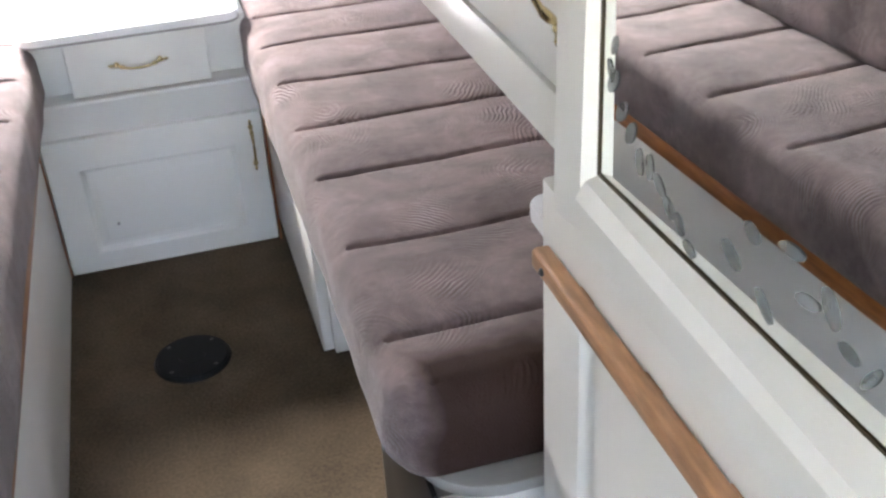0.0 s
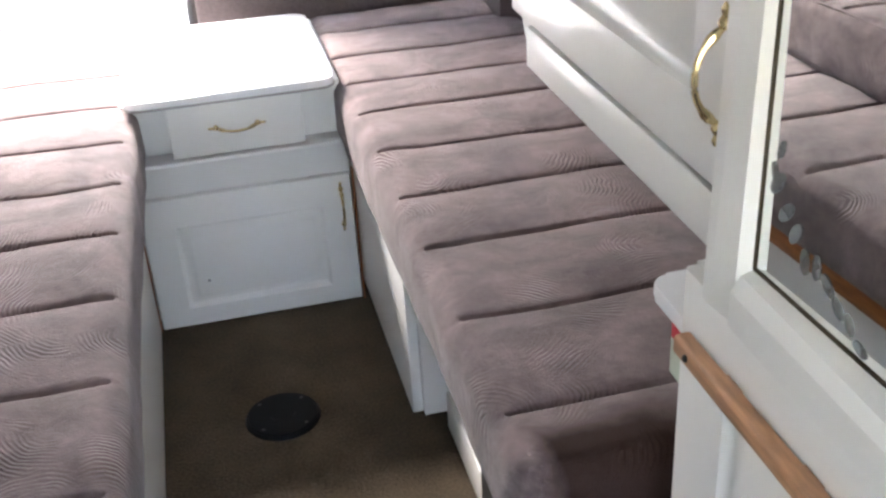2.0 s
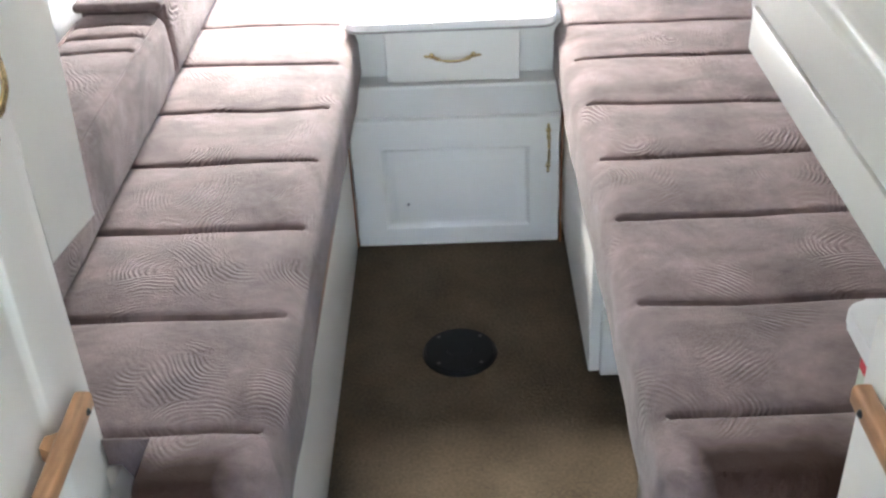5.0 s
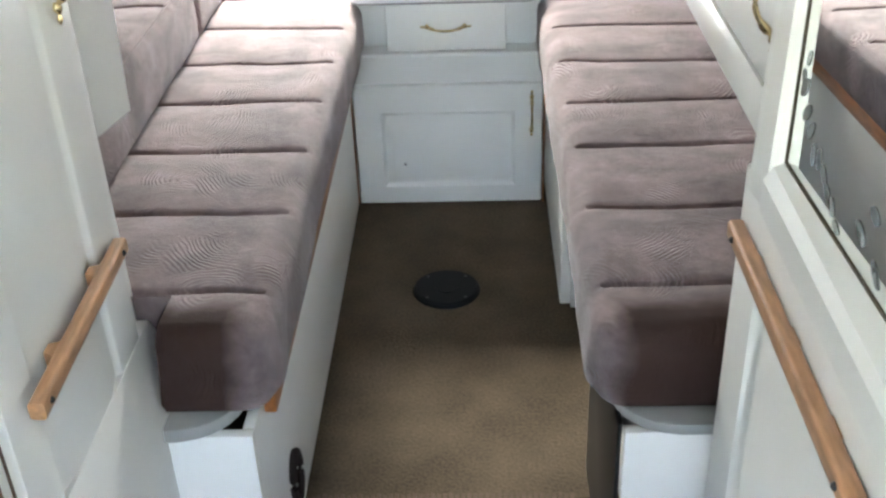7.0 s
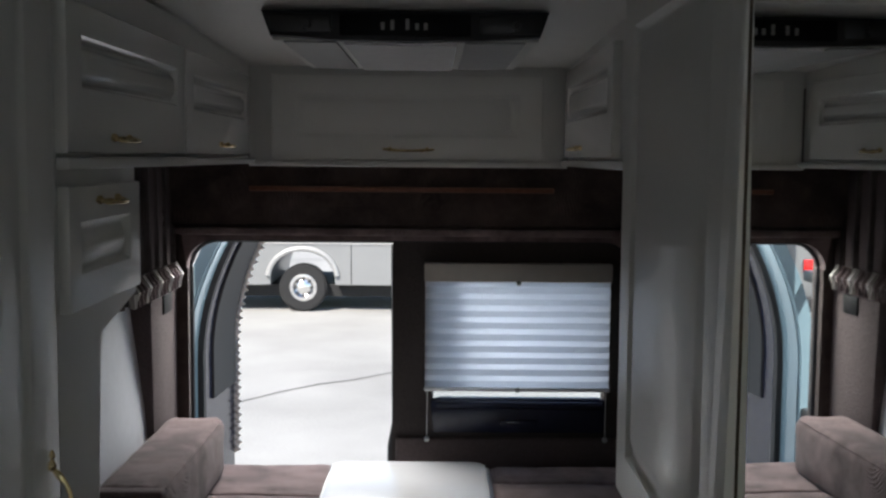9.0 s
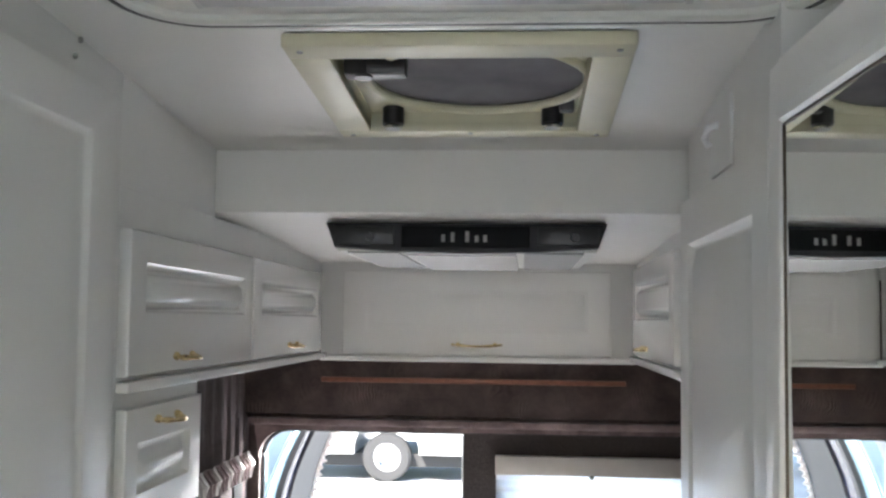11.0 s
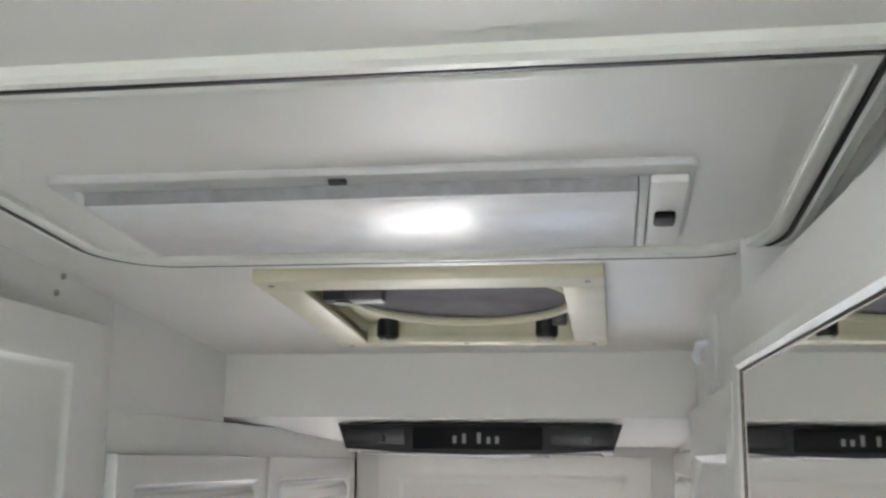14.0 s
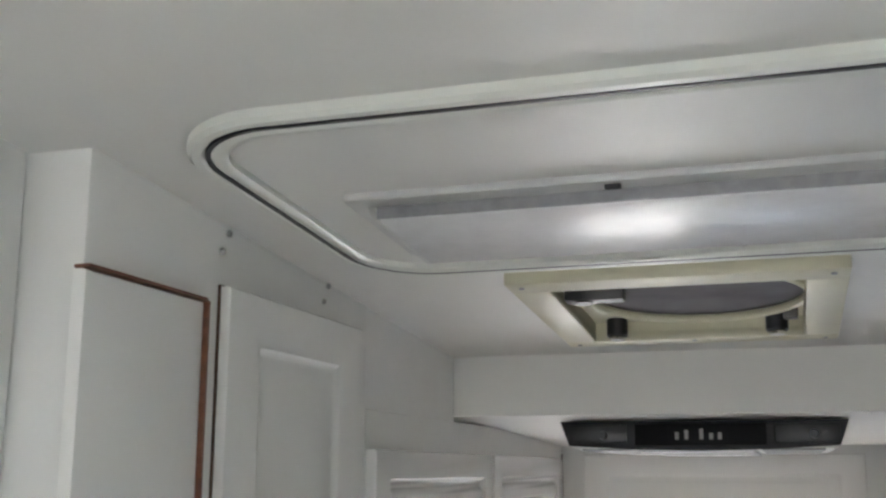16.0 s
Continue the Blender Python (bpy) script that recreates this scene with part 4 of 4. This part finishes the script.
lx0, lx1, ly0, ly1 = -0.252, 0.347, -1.812, -1.585
lamp = thing("ceiling_lamp", "unlit fluorescent ceiling lamp with clear prismatic cover", "ceiling lamp", (0.05, -1.7, 1.9540))
def lamp_part(name, bm, mat, label=""):
    return part(name, sloped(bm), mat, lamp, label)
lamp_part("base", prism(rounded(lx0, lx1, ly0, ly1, 0.008, 3), "z", 1.9630, 1.9730, 0.003), LAMPBASE)
sec = [(ly0 + 0.026, 1.9630), (ly0 + 0.032, 1.9505), (ly0 + 0.038, 1.9490), (ly1 - 0.020, 1.9480), (ly1 - 0.012, 1.9505), (ly1 - 0.008, 1.9630)]
lamp_part("cover", prism(sec, "x", lx0 + 0.03, lx1 - 0.05, 0.002), DIFFUSER, "glossy white prismatic cover")
lamp_part("ribbed_edge", box(lx0 + 0.031, lx1 - 0.051, ly0 + 0.023, ly0 + 0.0255, 1.9495, 1.9625), RIBBED, "grey ribbed side of the cover")
for x in (lx0 + 0.022, lx1 - 0.049):
    lamp_part("end_cap", prism([(ly0 + 0.018, 1.9610), (ly0 + 0.032, 1.9520), (ly1 - 0.01, 1.9500), (ly1 - 0.004, 1.9610)], "x", x, x + 0.008, 0.001), LAMPBASE)
lamp_part("switch_block", box(lx1 - 0.040, lx1 - 0.006, ly0 + 0.02, ly1 - 0.006, 1.9540, 1.9630, 0.003), WHITE)
lamp_part("switch", box(lx1 - 0.034, lx1 - 0.014, -1.712, -1.682, 1.9460, 1.9540, 0.003), SOCKET, "black rocker switch")
for x, y in ((0.03, ly0 + 0.008), (lx0 + 0.045, ly1 - 0.012), (lx1 - 0.02, ly1 - 0.016)):
    lamp_part("clip", box(x - 0.008, x + 0.008, y - 0.003, y + 0.003, 1.9580, 1.9620), RUBBER)

# bracket beside the tray
br = thing("tray_bracket", "grey metal slide bracket beside the ceiling tray", "bracket", (0.42, -1.7, 1.93))
part("plate", box(0.482, 0.489, -2.0, -1.55, 1.92, 1.955, 0.002), GREYPANEL, br)
for y in (-1.58, -1.78, -1.95):
    part("bolt", box(0.472, 0.483, y - 0.008, y + 0.008, 1.93, 1.945, 0.003), CHROME, br)

# overhead console
cy0, cz = -0.692, 1.803
con = thing("overhead_console", "black overhead stereo console with reading light beneath", "console", (0.02, -0.55, 1.74))
face = [(-0.252, cz), (-0.235, cz - 0.047), (-0.12, cz - 0.054), (0.02, cz - 0.057), (0.155, cz - 0.054), (0.27, cz - 0.047), (0.287, cz)]
part("shell", prism(face, "y", cy0, cy0 + 0.03, 0.003), RUBBER, con)
part("radio", box(-0.105, 0.14, cy0 - 0.006, cy0 - 0.0005, cz - 0.047, cz - 0.006, 0.002), SOCKET, con, "glossy black radio front")
for x in (-0.178, 0.213):
    p = part("side_panel", box(x - 0.058, x + 0.058, cy0 - 0.004, cy0 - 0.0003, cz - 0.042, cz - 0.007, 0.003), BLACK, con)
    kb = bmesh.new()
    bmesh.ops.create_cone(kb, cap_ends=True, segments=16, radius1=0.009, radius2=0.007, depth=0.014)
    bmesh.ops.rotate(kb, verts=kb.verts[:], matrix=Matrix.Rotation(radians(90), 3, "X"))
    bmesh.ops.translate(kb, verts=kb.verts[:], vec=(x + 0.012, cy0 - 0.01, cz - 0.027))
    part("knob", kb, BLACK, p)
for i, (x, h) in enumerate(((-0.028, 0.014), (-0.01, 0.018), (0.018, 0.02), (0.036, 0.012), (0.052, 0.013))):
    part("display_bar", box(x, x + 0.007, cy0 - 0.0075, cy0 - 0.0055, cz - 0.036, cz - 0.036 + h), GREYPANEL, con, "pale marks on the radio")
part("body", prism([(cy0 + 0.03, cz), (cy0 + 0.03, cz - 0.052), (-0.02, cz - 0.052), (0.0, cz - 0.045), (0.0, cz - 0.03)], "x", -0.235, 0.27, 0.003), TRIM, con)
part("lamp_lens", prism([(cy0 + 0.04, cz - 0.05), (cy0 + 0.04, cz - 0.060), (-0.06, cz - 0.060), (-0.05, cz - 0.05)], "x", -0.10, 0.115, 0.002), DIFFUSER, con, "white reading light lens")
for x0, x1 in ((-0.215, -0.115), (0.13, 0.245)):
    part("grille", prism([(cy0 + 0.04, cz - 0.05), (cy0 + 0.04, cz - 0.056), (-0.06, cz - 0.056), (-0.05, cz - 0.05)], "x", x0, x1), GREYPANEL, con, "grey speaker grille")

# ---- rear of the van ----
# pale side panel, velour pillar and gathered curtain
solid("side_lining", prism([(-0.765, 0.56), (-0.75, 0.62), (-0.762, 0.80), (-0.785, 1.0), (-0.80, 1.14), (-0.80, 1.4), (-0.86, 1.4), (-0.86, 0.56)], "y", -1.12, 0.36), WALLFAB, "pale curved side wall lining above the bench", "wall lining")
solid("side_lining_right", prism([(0.80, 0.56), (0.79, 0.8), (0.82, 1.14), (0.86, 1.14), (0.86, 0.56)], "y", -0.8, 0.62), VELOUR, "mauve velour side lining", "wall lining")
pil = [(0.36, 0.50), (0.645, 0.50), (0.645, 1.5), (0.30, 1.5), (0.33, 1.1)]
pl = thing("pillar_trim", "mauve grey rear pillar trim with black latch cup", "pillar trim", (-0.78, 0.5, 0.5))
part("trim", prism(pil, "x", -0.86, -0.735, 0.01), MAUVEPANEL, pl)
part("latch_cup", box(-0.739, -0.729, 0.46, 0.56, 1.055, 1.115, 0.006), SOCKET, pl)
solid("pillar_trim_right", prism(pil, "x", 0.735, 0.86, 0.01), MAUVEPANEL, "mauve grey rear pillar trim", "pillar trim")
ct = thing("side_curtain", "brown velour side curtain with gathered hem", "curtain", (-0.78, -0.1, 1.12))
cb = bmesh.new()
rows = []
for j, z in enumerate((1.52, 1.42, 1.30, 1.2, 1.13)):
    rows.append([cb.verts.new((-0.735 + 0.012 * math.sin(i * 1.3) * (0.4 + j * 0.2), -1.1 + 1.72 * i / 90, z)) for i in range(91)])
for a, b in zip(rows, rows[1:]):
    for i in range(90):
        cb.faces.new((a[i], a[i + 1], b[i + 1], b[i]))
bmesh.ops.solidify(cb, geom=cb.faces[:], thickness=0.006)
part("cloth", cb, VELOUR_DARK, ct)
for i in range(13):
    y = 0.10 + 0.49 * i / 12
    part("gather", tube([(-0.73, y, 1.20), (-0.718, y + 0.006, 1.165), (-0.725, y + 0.010, 1.125)], [0.011, 0.017, 0.012], 7), VELOUR if i % 3 else BEIGE, ct)

# closed rear door with blind
rd = thing("rear_door", "closed dark rear van door with window blind", "van door", (0.32, REAR + 0.05, 0.40))
DX0, DX1 = -0.055, 0.695
WX0, WX1, WZ0, WZ1 = 0.075, 0.625, 0.655, 1.19
dp = bmesh.new()
for b in ((DX0, WX0, 0.41, 1.262), (WX1, DX1, 0.41, 1.262), (WX0, WX1, WZ1, 1.262), (WX0, WX1, 0.41, WZ0)):
    box(b[0], b[1], REAR + 0.012, REAR + 0.09, b[2], b[3], bm=dp)
part("door_frame", dp, DARKFAB, rd)
part("edge_seal", tube([(DX0 - 0.004, REAR + 0.03, 0.41), (DX0 - 0.002, REAR + 0.03, 0.60), (DX0 + 0.012, REAR + 0.03, 0.68), (DX0 + 0.01, REAR + 0.03, 0.9), (DX0 + 0.006, REAR + 0.03, 1.255)], 0.014, 8), RUBBER, rd)
part("lower_panel", box(DX0 + 0.01, DX1 - 0.02, REAR - 0.004, REAR + 0.016, 0.41, 0.635, 0.012, 3), MAUVEPANEL, rd, "mauve carpeted lower panel")
pn = part("vinyl_panel", prism([(WX0, 0.65), (WX1, 0.65), (WX1 + 0.01, 0.755), (WX1 - 0.02, 0.765), (WX0 + 0.02, 0.765), (WX0 - 0.01, 0.755)], "y", REAR + 0.0, REAR + 0.03, 0.008), NAVY, rd, "dark blue vinyl panel below the window")
part("latch_pull", box(0.29, 0.41, REAR - 0.008, REAR + 0.004, 0.668, 0.695, 0.006), NAVY, pn)
part("roll", tube([(WX0 + 0.01, REAR - 0.002, 0.742), (WX1 - 0.01, REAR - 0.002, 0.742)], 0.013, 10), NAVY, pn)
gl = part("window_pane", box(WX0, WX1, REAR + 0.055, REAR + 0.061, 0.66, WZ1), material("window_glass", (0.9, 0.95, 0.95), 0.02, trans=1.0, vary=0.0), rd)
gl.visible_shadow = False
bd = thing("window_blind", "white pleated blind lowered over the rear window", "blind", (0.34, REAR - 0.02, 0.80))
bz0, bz1 = 0.802, 1.142
pts = []
npl = 18
for i in range(npl + 1):
    pts.append((REAR - 0.012 + (0.009 if i % 2 else 0.0), bz0 + (bz1 - bz0) * i / npl))
bl = bmesh.new()
strip = [[bl.verts.new((x, y, z)) for y, z in pts] for x in (0.048, 0.636)]
for i in range(npl):
    bl.faces.new((strip[0][i], strip[1][i], strip[1][i + 1], strip[0][i + 1]))
part("pleats", bl, BLIND, bd, smooth=False)
part("headrail", box(0.045, 0.639, REAR - 0.026, REAR + 0.008, bz1, 1.20, 0.004), BEIGE, bd, "beige headrail")
part("bottom_rail", box(0.046, 0.638, REAR - 0.02, REAR + 0.006, bz0 - 0.012, bz0, 0.003), BIN, bd)
for x in (0.056, 0.625):
    c = part("cord", tube([(x, REAR - 0.018, bz0 - 0.01), (x, REAR - 0.018, 0.64)], 0.0014, 6), BIN, bd)
    s = bmesh.new()
    bmesh.ops.create_uvsphere(s, u_segments=10, v_segments=8, radius=0.009)
    bmesh.ops.translate(s, verts=s.verts[:], vec=(x, REAR - 0.018, 0.635))
    part("bead", s, BIN, c)
for z in (bz0 - 0.006, bz1 - 0.004):
    k = bmesh.new()
    bmesh.ops.create_uvsphere(k, u_segments=10, v_segments=8, radius=0.008)
    bmesh.ops.translate(k, verts=k.verts[:], vec=(0.343, REAR - 0.024, z))
    part("grip", k, GREYPANEL, bd)

# open rear door, swung outwards
od = thing("open_rear_door", "pale blue rear van door swung open, black seal", "van door", (-0.70, REAR + 0.1, 0.3))
def door_line(z):
    """The open door's inner face, bowed with the body side."""
    u = z - 0.75
    return -0.795 + (0.608 * u * u - 0.04 * u if u > 0.033 else 0.0)


def bowed_slab(d0, d1, y0, y1, z0, z1, n=16):
    bm = bmesh.new()
    rows = []
    for i in range(n + 1):
        z = z0 + (z1 - z0) * i / n
        x = door_line(z)
        rows.append([bm.verts.new(p) for p in ((x + d0, y0, z), (x + d1, y0, z), (x + d1, y1, z), (x + d0, y1, z))])
        for v in rows[-1]:
            v.co.x += 0.08 * (v.co.y - 1.0)
    for a, b in zip(rows, rows[1:]):
        for k in range(4):
            bm.faces.new((a[k], a[(k + 1) % 4], b[(k + 1) % 4], b[k]))
    bm.faces.new(rows[0])
    bm.faces.new(rows[-1][::-1])
    return bm


part("skin", bowed_slab(-0.05, 0.0, 1.0, 1.62, 0.2, 1.36), VANPAINT, od)
part("jamb_step", bowed_slab(0.0005, 0.006, 1.015, 1.08, 0.25, 1.34), VANPAINT, od)
part("seal", bowed_slab(0.0005, 0.022, 1.14, 1.17, 0.25, 1.34), RUBBER, od)
part("inner_panel", bowed_slab(0.0005, 0.016, 1.173, 1.575, 0.25, 1.33), NAVY, od, "dark inner door panel")
part("window_reveal", bowed_slab(0.0165, 0.026, 1.26, 1.56, 0.62, 1.30), RUBBER, od)
for i in range(34):
    z = 0.36 + 0.0285 * i
    x = door_line(z) + 0.058
    part("fringe", tube([(x, 1.58, z + 0.004), (x + 0.016, 1.585, z - 0.010), (x + 0.020 + 0.005 * (i % 2), 1.585, z - 0.018), (x, 1.58, z - 0.030)], [0.010, 0.014, 0.011, 0.008], 7), FRINGE, od)
for z in (0.62, 1.12):
    part("hinge", box(-0.835, -0.80, REAR + 0.06, 1.03, z - 0.02, z + 0.02, 0.006), BLACK, od)


def wheel(parent, x, y, r, face=-1):
    def ring(r0, r1, d0, d1):
        bm = bmesh.new()
        n = 36
        rows = []
        for rr, dd in ((r0, d0), (r1, d0), (r1 + 0.0, d1), (r0, d1)):
            rows.append([bm.verts.new((x + rr * math.cos(2 * math.pi * k / n), y + dd, GZ + r + rr * math.sin(2 * math.pi * k / n))) for k in range(n)])
        for i in range(4):
            a, b = rows[i], rows[(i + 1) % 4]
            for k in range(n):
                bm.faces.new((a[k], a[(k + 1) % n], b[(k + 1) % n], b[k]))
        bmesh.ops.bevel(bm, geom=[e for e in bm.edges if abs((e.verts[0].co - e.verts[1].co).y) < 1e-6 and abs(Vector((e.verts[0].co.x - x, 0, e.verts[0].co.z - GZ - r)).length - r1) < 1e-4], offset=0.03, segments=2, affect="EDGES")
        return bm
    ty = part("tyre", ring(r * 0.58, r, 0.0, 0.24), TYRE, parent)
    rim = part("rim", ring(r * 0.44, r * 0.585, 0.02, 0.2), CHROME, ty, "polished steel rim")
    hubm = bmesh.new()
    bmesh.ops.create_cone(hubm, cap_ends=True, segments=28, radius1=r * 0.45, radius2=r * 0.2, depth=0.07)
    bmesh.ops.rotate(hubm, verts=hubm.verts[:], matrix=Matrix.Rotation(radians(90), 3, "X"))
    bmesh.ops.translate(hubm, verts=hubm.verts[:], vec=(x, y + 0.06, GZ + r))
    part("hub", hubm, CHROME, ty, "polished steel wheel simulator")
    for k in range(8):
        a = 2 * math.pi * k / 8
        c = bmesh.new()
        bmesh.ops.create_uvsphere(c, u_segments=8, v_segments=6, radius=r * 0.055)
        bmesh.ops.translate(c, verts=c.verts[:], vec=(x + r * 0.34 * math.cos(a), y + 0.035, GZ + r + r * 0.34 * math.sin(a)))
        part("vent_hole", c, BLACK, ty)


def motorhome():
    """A long coach standing across the lot."""
    y = 14.3
    t = thing("motorhome", "white and grey motorhome parked across the lot", "motorhome", (0, y, GZ))
    wx, r = -2.02, 0.385
    side = bmesh.new()
    outline = [(-3.4, GZ + 0.42)]
    for i in range(15):
        a = radians(180 - 180 * i / 14)
        outline.append((wx + 0.52 * math.cos(a), GZ + 0.44 + 0.55 * max(0, math.sin(a)) ** 0.8))
    outline += [(5.5, GZ + 0.42), (5.5, GZ + 1.10), (-3.4, GZ + 1.10)]
    part("skirt", prism(outline, "y", y, y + 2.3), RVGREY, t, "grey lower body")
    part("upper_body", prism([(-3.4, GZ + 1.10), (5.5, GZ + 1.10), (5.5, GZ + 3.1), (-2.9, GZ + 3.1), (-3.5, GZ + 2.2)], "y", y + 0.01, y + 2.3, 0.02), RVPAINT, t, "white upper body")
    archp = [(wx + 0.56 * math.cos(radians(180 - 10 * i)), y - 0.012, GZ + 0.44 + 0.58 * math.sin(radians(180 - 10 * i)) ** 0.8) for i in range(1, 18)]
    part("arch_trim", tube(archp, 0.045, 8), RVPAINT, t)
    part("belt_line", box(-3.4, 5.5, y - 0.015, y, GZ + 1.09, GZ + 1.13), RVPAINT, t)
    part("swoosh", prism([(-2.8, GZ + 1.28), (-1.6, GZ + 1.34), (-0.9, GZ + 1.25), (-0.45, GZ + 1.42), (-0.75, GZ + 1.6), (-1.3, GZ + 1.52)], "y", y - 0.004, y + 0.012), RVGREY, t)
    part("stripe", prism([(-1.1, GZ + 1.30), (-0.72, GZ + 1.24), (-0.42, GZ + 1.33), (-0.5, GZ + 1.5), (-0.7, GZ + 1.38)], "y", y - 0.008, y + 0.012), MAROON, t, "maroon graphic stripe")
    for x in (-1.25, 0.4, 2.1):
        part("panel_joint", box(x, x + 0.012, y - 0.004, y + 0.01, GZ + 0.45, GZ + 1.09), BLACK, t)
    part("side_window", box(0.3, 1.6, y - 0.006, y + 0.012, GZ + 1.7, GZ + 2.4, 0.003), GLASSDARK, t)
    part("underframe", box(-3.3, 5.4, y + 0.25, y + 2.2, GZ + 0.22, GZ + 0.419), TYRE, t)
    wheel(t, wx, y + 0.03, r)
    part("rear_bumper", box(-3.75, -3.40, y + 0.1, y + 2.2, GZ + 0.42, GZ + 0.75, 0.03), RVGREY, t)


motorhome()


def camper(x0, x1, y):
    t = thing("parked_camper", "grey parked camper with red tail lamps and ladder", "motorhome", ((x0 + x1) / 2, y, GZ))
    part("body", box(x0, x1, y, y + 6, GZ + 0.45, GZ + 3.0, 0.06), RVGREY, t)
    part("bumper", box(x0 + 0.05, x1 - 0.05, y - 0.18, y - 0.001, GZ + 0.42, GZ + 0.62, 0.03), BLACK, t)
    part("rear_window", box(x0 + 0.6, x1 - 0.6, y - 0.008, y + 0.01, GZ + 1.7, GZ + 2.3, 0.003), GLASSDARK, t)
    for x in (x0 + 0.12, x1 - 0.34):
        for z in (0.95, 1.35):
            part("tail_lamp", box(x, x + 0.22, y - 0.03, y + 0.01, GZ + z, GZ + z + 0.18, 0.01), LAMPRED, t, "red tail lamp")
    for x in (x1 - 0.75, x1 - 0.45):
        part("ladder_rail", tube([(x, y - 0.08, GZ + 0.8), (x, y - 0.08, GZ + 3.0)], 0.014, 8), CHROME, t)
    for k in range(7):
        part("ladder_rung", tube([(x1 - 0.75, y - 0.08, GZ + 0.95 + 0.3 * k), (x1 - 0.45, y - 0.08, GZ + 0.95 + 0.3 * k)], 0.012, 8), CHROME, t)
    for x in (x0 + 0.2, x1 - 0.5):
        part("tyre", box(x, x + 0.3, y + 0.9, y + 1.65, GZ, GZ + 0.74, 0.1, 3), RUBBER, t)


camper(-7.6, -5.2, 11.5)

bp = thing("bench_pull", "dark brown oval pull low on the bench side", "pull", (-0.247, -1.21, 0.12))
part("loop", tube([(-0.243, -1.21 + 0.032 * math.cos(2 * math.pi * k / 20), 0.125 + 0.05 * math.sin(2 * math.pi * k / 20)) for k in range(20)], 0.0075, 8, closed=True), SEAM, bp)
part("base_plate", box(-0.2498, -0.2455, -1.225, -1.195, 0.09, 0.16, 0.002), BLACK, bp)
